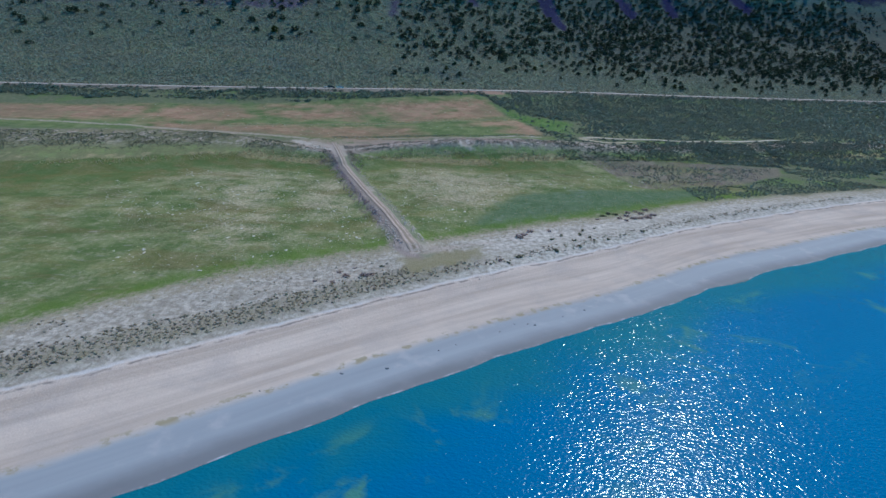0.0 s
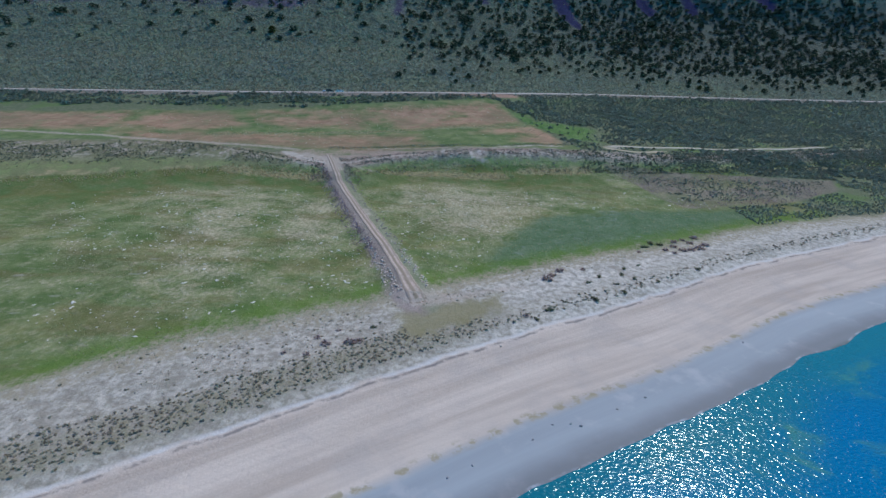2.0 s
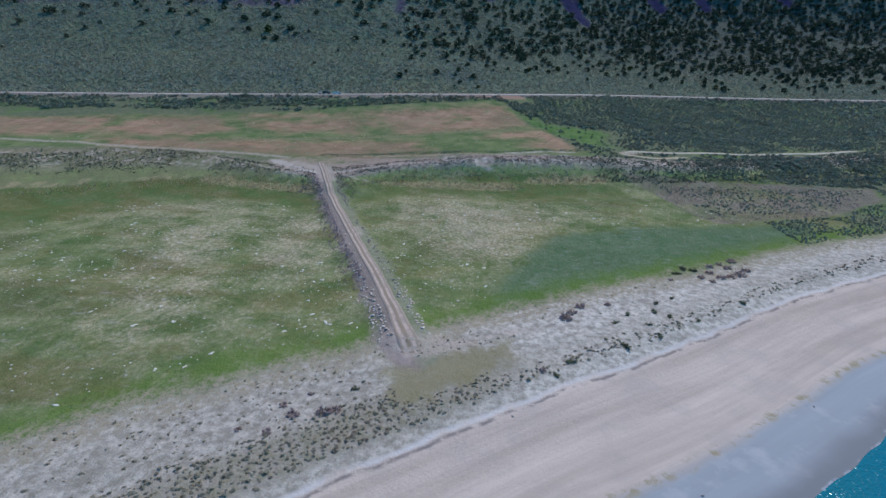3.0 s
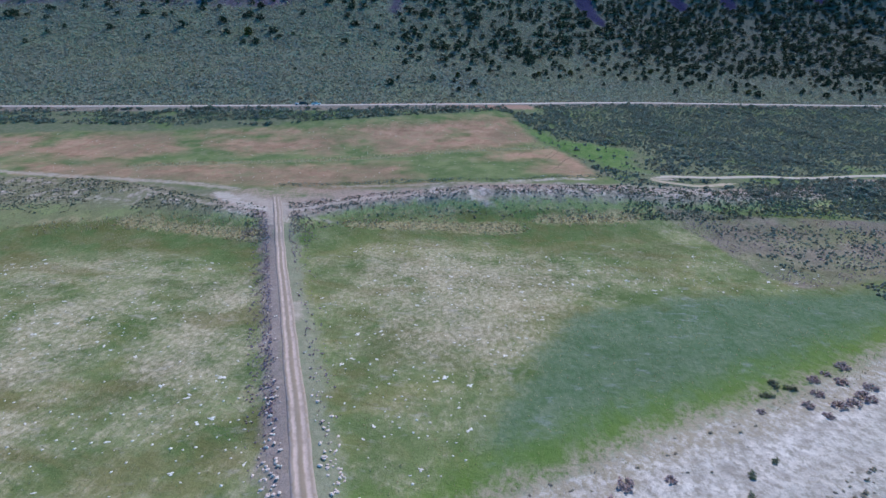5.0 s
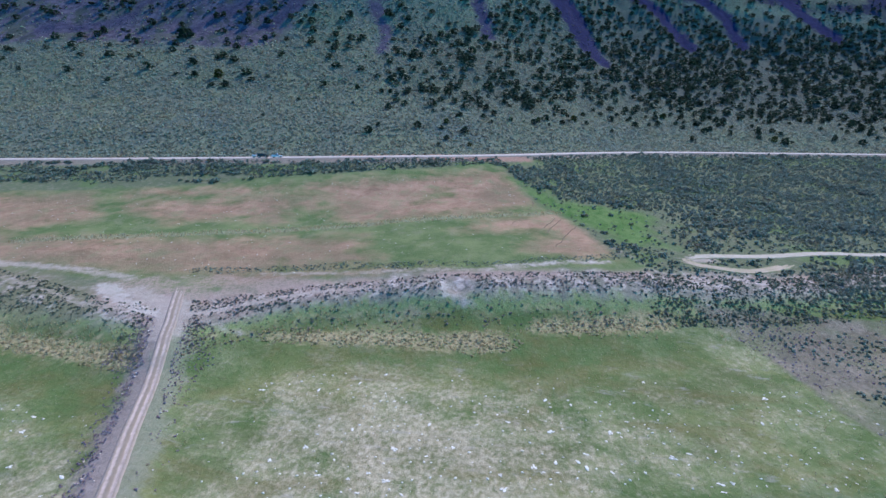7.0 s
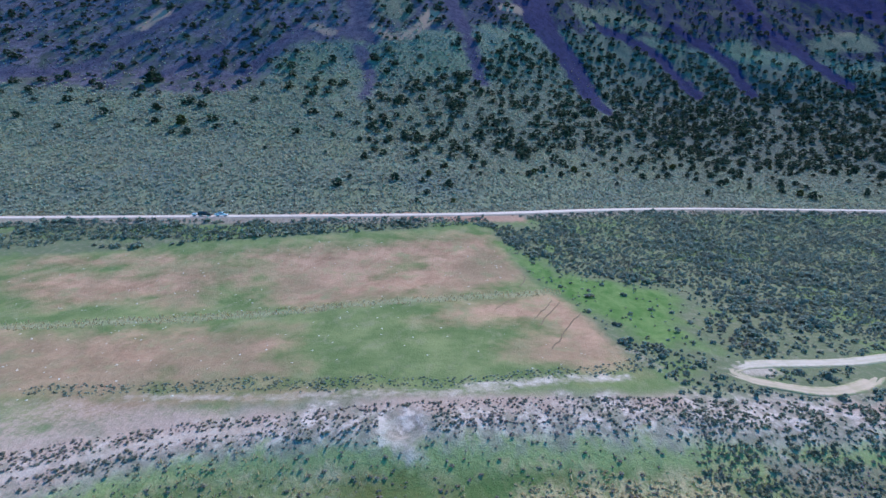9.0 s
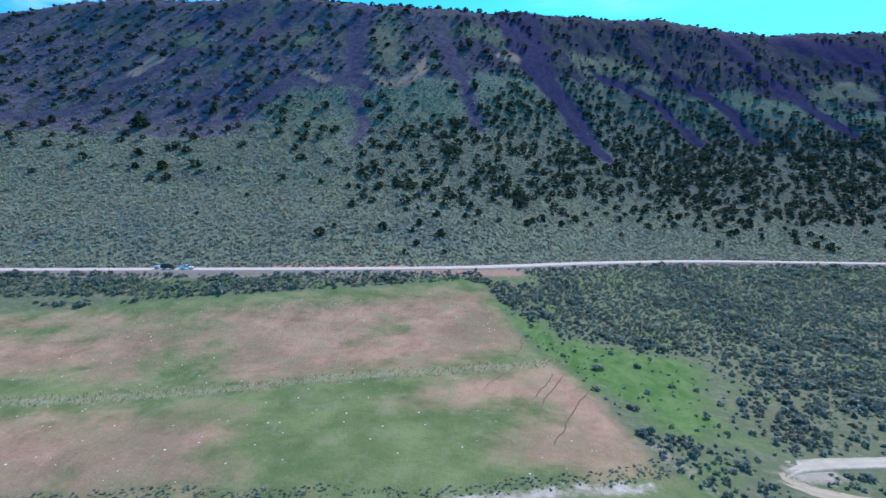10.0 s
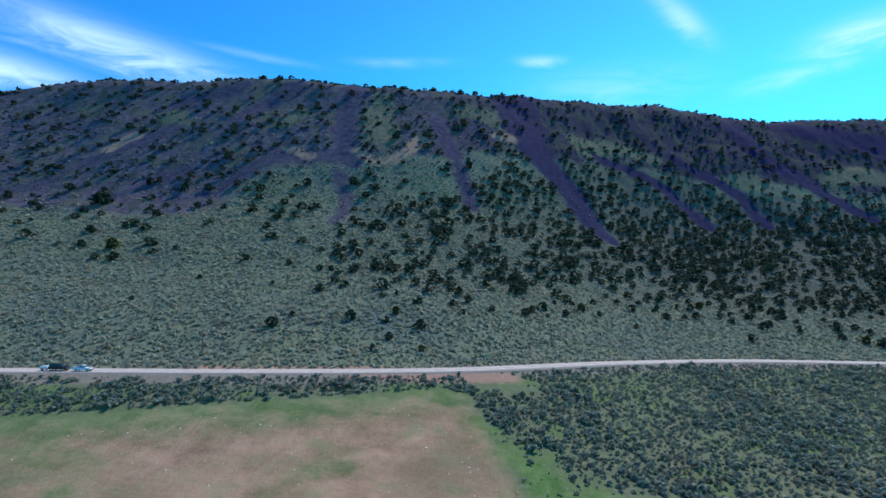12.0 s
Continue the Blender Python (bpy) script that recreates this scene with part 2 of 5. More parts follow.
# plan of the fields, bare soil, dry grass, scree and tracks
FIELD = [(-330, 300), (-230, 318), (-134, 344), (-91, 359), (-42, 373), (-2, 391), (5, 390), (16, 351), (26, 332), (35, 299), (40, 288), (28, 284), (-5, 279), (-45, 272), (-73, 262), (-110, 271), (-160, 270), (-230, 254), (-330, 236)]
SOIL = [
    [(-320, 300), (-240, 312), (-190, 322), (-184, 292), (-240, 276), (-320, 272)],
    [(-69, 337), (-71, 346), (-66, 353), (-42, 361), (-21, 369), (-6, 377), (2, 382), (9, 370), (17, 353), (5, 337), (-15, 330), (-37, 324), (-52, 327)],
    [(-3, 315), (8, 324), (25, 333), (31, 317), (34, 299), (22, 294), (14, 299), (24, 312), (20, 319), (10, 313)],
    [(-170, 284), (-120, 290), (-84, 295), (-45, 303), (-36, 299), (-38, 292), (-31, 285), (-50, 280), (-72, 275), (-120, 274), (-160, 275)],
    [(-130, 340), (-79, 349), (-66, 333), (-67, 320), (-82, 323), (-97, 315), (-110, 318), (-125, 330)],
    [(-172, 327), (-145, 334), (-127, 313), (-139, 299), (-161, 295), (-185, 300)],
    [(-64, 275), (-36, 275), (-8, 275), (-8, 271), (-40, 266), (-56, 266)],
]
DRY = [
    [(-31, 235), (-16, 240), (-4, 236), (17, 232), (22, 225), (15, 200), (3, 180), (-14, 190), (-24, 208), (-27, 219)],
    [(-90, 194), (-76, 200), (-66, 165), (-58, 142), (-66, 140), (-78, 168)],
    [(-62, 205), (-50, 212), (-44, 190), (-40, 172), (-50, 165), (-60, 185)],
    [(-120, 215), (-90, 225), (-80, 214), (-110, 200)],
]
DARK = [(16, 203), (41, 214), (77, 222), (98, 228), (82, 206), (50, 187), (17, 163), (-1, 146), (2, 164), (6, 180)]
BROWN = [(47, 275), (52, 268), (55, 264), (59.5, 255), (61, 247), (64.6, 231), (69, 224), (84, 229), (110, 240), (140, 262), (150, 285), (110, 282), (72, 276)]
TAN = [([(-102, 242), (-80, 241), (-62, 238)], 2.6, 2.6), ([(-40, 250.5), (-27, 253), (-6, 254), (5, 255.5)], 1.5, 3.2), ([(14, 261.5), (25, 264), (40, 267)], 2.2, 3.0)]
TROD = [(-90, 266), (-84, 256), (-68, 248), (-57, 247), (-41, 260), (-22, 267), (-24, 271), (-62, 273), (-80, 268)]
CHALK = [([(-66.5, 252.8), (-72, 253.8), (-80, 258.8), (-84.5, 262.5)], 1.0, 2.4), ([(-7.5, 269.5), (-6.5, 267)], 0.3, 0.6), ([(3, 283.4), (14, 285.2), (26, 289.2), (32, 291)], 0.0, 0.5)]
HIGH = [(-620, 515), (-340, 535), (-282, 546), (-243, 543), (-178, 549), (-157, 568), (-163, 600), (-142, 616), (-110, 626), (-60, 650), (-25, 668), (10, 695), (60, 735),
        (105, 778), (143, 790), (194, 792), (228, 816), (278, 814), (352, 806), (620, 800), (620, 1300), (-620, 1300)]
SLOPE_GRASS = [([(-99, 728), (-97, 695), (-86, 672)], 9, 15), ([(78, 778), (110, 805), (150, 808)], 12, 9), ([(364, 842), (340, 838), (322, 824)], 18, 12), ([(-240, 655), (-262, 668)], 6, 10), ([(-30, 735), (2, 742)], 8, 14), ([(222, 803), (244, 812)], 6, 8), ([(-165, 668), (-158, 690)], 5, 8)]
OLIVE = [(-17, 131), (-6, 136), (3, 141), (3, 135), (-4, 126), (-13, 120)]
MEADOW = [(7, 378), (27, 355), (54, 349), (54, 337), (49, 322), (54, 309), (44, 306), (36, 314), (31, 328), (23, 341), (17, 352)]
DIRT = [
    ([(-300, 268), (-240, 271), (-200, 273.6), (-155, 273.4), (-120, 272.3), (-107, 271.8), (-97, 271.5), (-88, 268.8), (-82, 268)], 1.3),
    ([(-62, 252), (-76, 253), (-84, 253.8), (-93, 257.7), (-112, 265)], 0.7),
    ([(-55, 251), (-43, 248.8)], 0.25),
    ([(-60, 253), (-56, 254.5), (-48, 259), (-36, 265), (-26, 267.5)], 1.0),
    ([(-54, 274.5), (-34, 275.6), (-20, 277), (2, 280), (12, 283)], 0.45),
    ([(4, 282.5), (14, 285), (27, 289), (33, 291)], 1.0),
    ([(-6.5, 269.5), (-5, 267.5), (-2, 266)], 1.3),
    ([(56, 299), (61, 301)], 2.0),
    ([(36, 303), (42, 291.5), (50, 279), (55, 273)], 0.3),
    ([(-65, 256), (-69, 257), (-77, 261)], 2.6),
    ([(-14, 135), (-7, 139), (8, 146)], 0.6),
    ([(-36.5, 193), (-39, 199)], 1.6),
    ([(-16, 138), (-13, 135), (-9, 138)], 2.6),
    ([(-12, 134.5), (-8, 136.5), (-3, 140)], 1.4),
    ([(-60, 246), (-64, 256)], 3.2),
]
GREEN = [([(-84, 345), (-58, 347)], 6, 4), ([(-125, 333), (-92, 340)], 5, 6), ([(-59, 342), (-50, 322)], 4, 5), ([(-46, 308), (-24, 300), (-8, 300)], 6, 9), ([(-24, 346), (-16, 354)], 3, 4), ([(-6, 308), (6, 314)], 4, 5), ([(-30, 320), (-6, 327)], 2, 2)]
FURROW = [[(13, 331), (10, 325), (8, 321)], [(16, 352), (15.5, 346), (14, 340)], [(22, 331), (19.5, 323), (17, 316)], [(24.3, 331), (21, 321), (18, 312)], [(29, 325), (26, 317), (23.5, 310), (20, 300)]]
SCRUB_ROW = [(-70, 275), (-52, 278), (-37, 279.8), (-17, 281), (0, 283.4), (12, 286.5), (26, 290.8), (35, 297)]
DITCH = [(-130, 288), (-91, 301), (-49, 314), (-1, 328), (14, 334), (23, 339)]
SCREE = [
    ([(13, 800), (26, 735), (58, 708), (83, 648)], 26, 8),
    ([(-128, 740), (-117, 668), (-97, 632)], 11, 8),
    ([(-104, 622), (-88, 592), (-84, 556)], 6, 4),
    ([(-48, 708), (-24, 656), (-11, 612)], 8, 6),
    ([(92, 778), (130, 777), (152, 766), (174, 730)], 6, 9),
    ([(172, 815), (202, 801), (222, 785), (228, 750)], 8, 8),
    ([(262, 915), (272, 858), (297, 812), (322, 775)], 13, 9),
    ([(325, 932), (383, 910), (440, 885)], 14, 26),
    ([(-340, 556), (-300, 568), (-285, 584)], 7, 6),
    ([(-285, 596), (-274, 614), (-246, 648)], 5, 9),
    ([(-232, 568), (-218, 592), (-206, 604)], 4, 8),
    ([(-184, 578), (-170, 598), (-150, 632)], 4, 8),
    ([(-175, 640), (-140, 632), (-110, 640)], 3, 9),
    ([(-270, 690), (-230, 712)], 8, 14),
    ([(-205, 664), (-180, 720)], 5, 12),
]
ORANGE = [([(-99, 648), (-84, 636), (-69, 642)], 4, 5), ([(-69, 642), (-55, 674)], 4, 6), ([(-277, 622), (-270, 638)], 5, 7), ([(-150, 640), (-128, 634)], 3, 4), ([(0, 716), (14, 724)], 4, 5), ([(-70, 394.5), (-46, 398.5)], 2.4, 2.2), ([(-46, 398.5), (-20, 405)], 1.4, 1.2), ([(-24, 393), (-4, 398), (14, 407)], 2.5, 3.5)]


def wood_cover(x, y):
    """How thickly the junipers stand on the slope, 0 to 1."""
    d = y - road_y(x)
    low = curve(x, (-120, -56, -26, 14, 74, 133, 187, 330), (190, 125, 107, 88, 98, 84, 72, 62))
    top = curve(x, (-120, -83, -25, 0, 34, 86, 204, 330), (205, 213, 218, 258, 275, 300, 290, 280))
    return ease(d, low - 60, low + 60) * (1 - ease(d, top - 12, top + 14)) * ease(x, -100, -45)


def land_marks(x, y):
    """Signed distances, in metres, that tell the kinds of ground apart."""
    cx = np.clip(x, -520, 520)
    edge = y - edge_y(cx)
    foot, top, d = foot_y(cx), top_y(cx), y - road_y(cx)
    most = lambda rings: np.max([inside(x, y, r) for r in rings], 0)
    return {
        "shore_gap": (y - shore(cx)) * 0.8,
        "pasture": np.minimum(np.minimum(edge, foot + 4 - y), 115 - x),
        "edge_gap": edge,
        "bank": np.minimum(y - foot, top + 7 - y),
        "bank_rise": (y - foot) / np.maximum(top + 5 - foot, 5),
        "field": inside(x, y, FIELD),
        "soil": np.minimum(most(SOIL), -np.max([strip(x, y, *s) for s in GREEN], 0)),
        "ramp_side": x - curve(y, (134, 152, 183, 226, 254, 268), (-13, -20.1, -33.2, -51.6, -63.3, -69)),
        "dry": most(DRY),
        "dark": inside(x, y, DARK),
        "brown": inside(x, y, BROWN),
        "olive": inside(x, y, OLIVE),
        "meadow": np.maximum(inside(x, y, MEADOW), 8 - np.hypot(x - 73, y - 268) * 2.2),
        "dirt": np.max([wide - line_gap(x, y, line) for line, wide in DIRT], 0),
        "ditch": 1.6 - line_gap(x, y, DITCH),
        "scree": np.max([strip(x, y, *s) for s in SCREE], 0),
        "orange": np.max([strip(x, y, *s) for s in ORANGE], 0),
        "flank": np.where(y < 262, 4.6, 0.0) - line_gap(x, y, CAUSEWAY),
        "hill": d,
        "high": inside(x, y, HIGH),
        "wood": wood_cover(cx, y) * (0.55 + 0.45 * ease(x, -20, 120)),
        "slope_grass": np.max([strip(x, y, *s) for s in SLOPE_GRASS], 0),
        "trod": inside(x, y, TROD),
        "tan": np.max([strip(x, y, *s) for s in TAN], 0),
        "chalk": np.max([strip(x, y, *s) for s in CHALK], 0),
    }


# ---- materials ----
def material(name, rough=0.9):
    mat = bpy.data.materials.new(name)
    mat.use_nodes = True
    n = Nodes(mat.node_tree)
    n.skin = mat.node_tree.nodes["Principled BSDF"]
    n.skin.inputs["Roughness"].default_value = rough
    n.skin.inputs["Specular IOR Level"].default_value = 0.25
    return mat, n


def bump(n, value, strength, distance):
    node = n.add("ShaderNodeBump", Strength=strength, Distance=distance)
    n.join(value, node.inputs["Height"])
    n.join(node.outputs[0], n.skin.inputs["Normal"])


def plain(name, colour, rough=0.5, metal=0.0, vary=0.15, size=3.0):
    """A paint, rubber, glass or metal with slight uneven wear."""
    mat, n = material(name, rough)
    spots = n.noise(size, 4, 0.6)
    dark = tuple(c * (1 - vary) for c in colour)
    n.join(n.mix(spots, dark, colour), n.skin.inputs["Base Color"])
    n.skin.inputs["Metallic"].default_value = metal
    n.skin.inputs["Specular IOR Level"].default_value = 0.5
    return mat


def leafy(name, dark, light, dry=None, amount=0.0):
    """Foliage whose clumps differ from one another and from plant to plant."""
    mat, n = material(name, 0.85)
    n.skin.inputs["Specular IOR Level"].default_value = 0.08
    geo = n.tree.nodes.new("ShaderNodeNewGeometry")
    clump = geo.outputs["Random Per Island"]
    plant = n.tree.nodes.new("ShaderNodeObjectInfo").outputs["Random"]
    speck = n.noise(3.5, 3, 0.7)
    tone = n.math("MULTIPLY_ADD", speck, 0.7, n.math("MULTIPLY", clump, 0.5))
    colour = n.mix(n.step(tone, 0.15, 0.95), dark, light)
    colour = n.mix(n.math("MULTIPLY", plant, 0.25), colour, tuple(0.6 * v for v in light))
    if dry:
        patch = n.step(n.math("ADD", n.noise(0.09, 3, 0.5), n.math("MULTIPLY", clump, 0.35)), 0.85 - amount, 0.95 - amount)
        colour = n.mix(patch, colour, dry)
    n.join(colour, n.skin.inputs["Base Color"])
    thin = n.tree.nodes.new("ShaderNodeBsdfTranslucent")
    n.join(colour, thin.inputs["Color"])
    both = n.add("ShaderNodeMixShader", Fac=0.55)
    n.join(n.skin.outputs[0], both.inputs[1])
    n.join(thin.outputs[0], both.inputs[2])
    n.join(both.outputs[0], n.tree.nodes["Material Output"].inputs["Surface"])
    return mat


def ground_material():
    mat, n = material("land", 0.92)
    mid = n.noise(0.11, 5, 0.6)
    small = n.noise(0.6, 5, 0.62)
    grit = n.noise(3.2, 4, 0.65)
    streak = n.noise(1.0, 5, 0.62, n.place(0.11, 0.12, 0.1, 12), 0.15)
    tuft = n.noise(1.0, 5, 0.72, n.place(1.15, 0.85, 0.85))
    bands = n.tree.nodes.new("ShaderNodeCombineXYZ")
    n.join(n.math("MULTIPLY", n.att("shore_gap"), 0.28), bands.inputs[0])
    split = n.tree.nodes.new("ShaderNodeSeparateXYZ")
    n.join(n.where, split.inputs[0])
    n.join(n.math("MULTIPLY", split.outputs[0], 0.02), bands.inputs[1])
    along = n.noise(1.0, 5, 0.62, bands.outputs[0], 0.3)

    def edge(name, wide, amount, noise=mid, soft=None):
        wobble = n.math("MULTIPLY", n.math("SUBTRACT", noise, 0.5), amount)
        return n.step(n.math("ADD", n.att(name), wobble), -(soft or wide), soft or wide)

    # dry sage land, which also covers the hill
    sage = n.mix(mid, (0.105, 0.132, 0.075), (0.175, 0.20, 0.11))
    sage = n.mix(n.step(small, 0.45, 0.7), sage, (0.215, 0.215, 0.14))
    sage = n.mix(n.math("MULTIPLY", n.step(n.noise(0.05, 4, 0.6), 0.5, 0.62), 0.7), sage, (0.13, 0.20, 0.07))
    colour = sage
    fleck = n.noise(1.0, 4, 0.7, n.place(0.8, 0.5, 0.5))
    slope = n.mix(n.step(fleck, 0.3, 0.7), (0.088, 0.11, 0.08), (0.22, 0.248, 0.178))
    slope = n.mix(n.math("MULTIPLY", n.step(n.noise(0.03, 5, 0.65), 0.45, 0.62), 0.7), slope, n.mix(fleck, (0.105, 0.135, 0.078), (0.26, 0.285, 0.165)))
    slope = n.mix(n.math("MULTIPLY", n.step(n.noise(0.022, 5, 0.6, None, 0.6), 0.54, 0.66), 0.6), slope, n.mix(fleck, (0.062, 0.098, 0.09), (0.16, 0.205, 0.185)))
    colour = n.mix(edge("hill", 5, 3), colour, slope)
    beside = n.math("ADD", n.math("ABSOLUTE", n.math("ADD", n.att("hill"), 1.5)), n.math("MULTIPLY", n.math("SUBTRACT", small, 0.5), 5))
    colour = n.mix(n.math("MULTIPLY", n.math("SUBTRACT", 1.0, n.step(beside, 6.0, 9.5)), 0.75), colour, n.mix(small, (0.19, 0.145, 0.115), (0.42, 0.345, 0.29)))
    # darker ground where the junipers stand thickest
    wood_ground = n.mix(fleck, (0.045, 0.056, 0.05), (0.125, 0.135, 0.11))
    colour = n.mix(n.math("MULTIPLY", n.att("wood"), n.blendf(n.step(n.noise(0.06, 5, 0.65), 0.35, 0.65), 0.65, 0.95)), colour, wood_ground)
    crag = n.noise(0.22, 6, 0.7)
    chip = n.noise(0.9, 4, 0.7)
    rubble = n.math("MULTIPLY_ADD", crag, 0.55, n.math("MULTIPLY", chip, 0.45))
    # eastern rock: blue hillside shade mixed into its own dark colour
    east_shade = n.step(split.outputs[0], -110, 60)
    rock_low = n.mix(east_shade, (0.042, 0.035, 0.06), (0.014, 0.015, 0.05))
    rock_high = n.mix(east_shade, (0.18, 0.145, 0.185), (0.026, 0.028, 0.078))
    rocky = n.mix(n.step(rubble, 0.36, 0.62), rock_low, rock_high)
    turf_patch = n.mix(east_shade, n.mix(fleck, (0.06, 0.064, 0.05), (0.185, 0.185, 0.13)), n.mix(fleck, (0.028, 0.033, 0.033), (0.09, 0.096, 0.08)))
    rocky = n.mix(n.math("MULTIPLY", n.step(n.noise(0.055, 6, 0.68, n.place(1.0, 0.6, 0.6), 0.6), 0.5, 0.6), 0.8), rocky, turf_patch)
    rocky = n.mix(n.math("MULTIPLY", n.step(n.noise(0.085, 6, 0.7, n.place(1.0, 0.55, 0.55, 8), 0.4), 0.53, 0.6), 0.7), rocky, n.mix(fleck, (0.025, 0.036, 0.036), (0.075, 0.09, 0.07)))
    wander = n.math("ADD", n.math("MULTIPLY", n.math("SUBTRACT", n.noise(0.03, 6, 0.7), 0.5), 60), n.math("MULTIPLY", n.math("SUBTRACT", chip, 0.5), 16))
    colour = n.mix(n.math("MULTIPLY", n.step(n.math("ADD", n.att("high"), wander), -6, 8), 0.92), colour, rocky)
    colour = n.mix(n.math("MULTIPLY", edge("slope_grass", 4, 22, crag), 0.85), colour, n.mix(n.step(fleck, 0.3, 0.7), (0.085, 0.09, 0.06), (0.235, 0.235, 0.15)))
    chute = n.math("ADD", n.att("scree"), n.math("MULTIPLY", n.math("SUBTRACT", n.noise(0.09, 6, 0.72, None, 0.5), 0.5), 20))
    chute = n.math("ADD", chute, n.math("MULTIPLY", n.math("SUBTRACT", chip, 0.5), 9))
    # scree takes the same painted eastern shade over its dark stone
    talus = n.mix(n.step(rubble, 0.34, 0.66), n.mix(east_shade, (0.035, 0.03, 0.06), (0.011, 0.012, 0.048)), n.mix(east_shade, (0.135, 0.115, 0.16), (0.036, 0.036, 0.11)))
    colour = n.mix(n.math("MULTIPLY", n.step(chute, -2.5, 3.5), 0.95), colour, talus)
    colour = n.mix(n.math("MULTIPLY", edge("orange", 2.0, 7, small), 0.9), colour, n.mix(chip, (0.30, 0.16, 0.11), (0.52, 0.34, 0.25)))

    # bank below the upper field
    blotch = n.noise(1.0, 6, 0.7, n.place(0.27, 0.16, 0.2), 0.4)
    bank = n.mix(n.step(small, 0.3, 0.7), (0.25, 0.205, 0.165), (0.62, 0.53, 0.45))
    bank = n.mix(n.math("MULTIPLY", n.step(blotch, 0.42, 0.58), 0.75), bank, n.mix(tuft, (0.12, 0.135, 0.085), (0.27, 0.26, 0.19)))
    rise = n.math("ADD", n.att("bank_rise"), n.math("MULTIPLY", n.math("SUBTRACT", blotch, 0.5), 0.9))
    turf = n.mix(tuft, (0.12, 0.19, 0.06), (0.33, 0.37, 0.165))
    bank = n.mix(n.math("SUBTRACT", 1.0, n.step(rise, 0.3, 0.6)), bank, turf)
    shelf = n.math("MULTIPLY", n.step(rise, 0.72, 0.95), n.step(n.noise(0.06, 4, 0.6), 0.35, 0.55))
    bank = n.mix(n.math("MULTIPLY", shelf, 0.85), bank, n.mix(tuft, (0.26, 0.185, 0.145), (0.52, 0.40, 0.325)))
    foot = n.math("SUBTRACT", 1.0, n.step(n.math("ABSOLUTE", n.math("SUBTRACT", rise, 0.05)), 0.05, 0.3))
    bank = n.mix(n.math("MULTIPLY", foot, n.step(n.noise(0.07, 4, 0.6), 0.42, 0.56)), bank, n.mix(tuft, (0.27, 0.22, 0.11), (0.52, 0.44, 0.26)))
    west = n.math("SUBTRACT", 1.0, n.step(n.math("ADD", split.outputs[0], n.math("MULTIPLY", n.math("SUBTRACT", mid, 0.5), 30)), -88, -70))
    bank = n.mix(n.math("MULTIPLY", west, n.math("MULTIPLY", n.step(blotch, 0.3, 0.55), 0.8)), bank, n.mix(tuft, (0.10, 0.115, 0.055), (0.27, 0.265, 0.14)))
    colour = n.mix(edge("bank", 3.5, 9), colour, bank)

    # upper field: grass, bare reddish soil, a ditch line
    grass = n.mix(n.step(streak, 0.3, 0.7), (0.105, 0.158, 0.06), (0.205, 0.245, 0.105))
    grass = n.mix(n.math("MULTIPLY", n.step(blotch, 0.48, 0.7), 0.55), grass, (0.25, 0.25, 0.15))
    soil = n.mix(n.step(n.math("MULTIPLY_ADD", streak, 0.5, n.math("MULTIPLY", blotch, 0.5)), 0.3, 0.68), (0.25, 0.15, 0.097), (0.50, 0.315, 0.21))
    soil = n.mix(n.math("MULTIPLY", n.step(n.math("MULTIPLY_ADD", blotch, 0.5, n.math("MULTIPLY", mid, 0.6)), 0.52, 0.72), 0.75), soil, (0.20, 0.23, 0.11))
    soil = n.mix(n.math("MULTIPLY", n.step(n.noise(0.022, 5, 0.62, None, 0.5), 0.46, 0.62), 0.55), soil, n.mix(tuft, (0.13, 0.115, 0.065), (0.27, 0.215, 0.135)))
    soil = n.mix(n.math("MULTIPLY", n.step(tuft, 0.5, 0.75), 0.35), soil, (0.40, 0.32, 0.235))
    bare = n.math("ADD", n.att("soil"), n.math("MULTIPLY", n.math("SUBTRACT", streak, 0.46), 24))
    bare = n.math("ADD", bare, n.math("MULTIPLY", n.math("SUBTRACT", mid, 0.44), 22))
    upland = n.mix(n.math("MULTIPLY", n.step(bare, -8, 7), 0.93), grass, soil)
    upland = n.mix(n.math("MULTIPLY", edge("ditch", 1.2, 3, small), 0.75), upland, n.mix(small, (0.15, 0.19, 0.09), (0.38, 0.36, 0.24)))
    colour = n.mix(edge("field", 2.2, 7, blotch), colour, upland)
    colour = n.mix(edge("meadow", 4.0, 16), colour, n.mix(n.step(blotch, 0.3, 0.7), (0.07, 0.155, 0.04), (0.16, 0.24, 0.085)))

    # lower pasture
    sward = n.mix(n.step(streak, 0.3, 0.7), (0.098, 0.15, 0.05), (0.215, 0.25, 0.108))
    sward = n.mix(n.math("MULTIPLY", n.step(n.noise(0.04, 5, 0.65, None, 0.7), 0.5, 0.64), 0.6), sward, n.mix(tuft, (0.16, 0.17, 0.055), (0.33, 0.31, 0.14)))
    sward = n.mix(n.math("MULTIPLY", n.step(n.noise(0.06, 5, 0.68, n.place(0.6, 1.0, 1.0, 70), 0.5), 0.53, 0.66), 0.6), sward, n.mix(tuft, (0.085, 0.10, 0.04), (0.19, 0.19, 0.09)))
    straw = n.mix(n.step(tuft, 0.3, 0.7), (0.32, 0.268, 0.165), (0.65, 0.55, 0.395))
    thatch = n.math("MULTIPLY_ADD", streak, 0.55, n.math("MULTIPLY", blotch, 0.65))
    thatch = n.math("MULTIPLY_ADD", tuft, 0.5, n.math("MULTIPLY", thatch, 0.85))
    thatch = n.math("ADD", thatch, n.math("MULTIPLY", edge("dry", 16, 40), 0.24))
    sward = n.mix(n.math("MULTIPLY", n.step(thatch, 0.7, 1.12), 0.78), sward, straw)
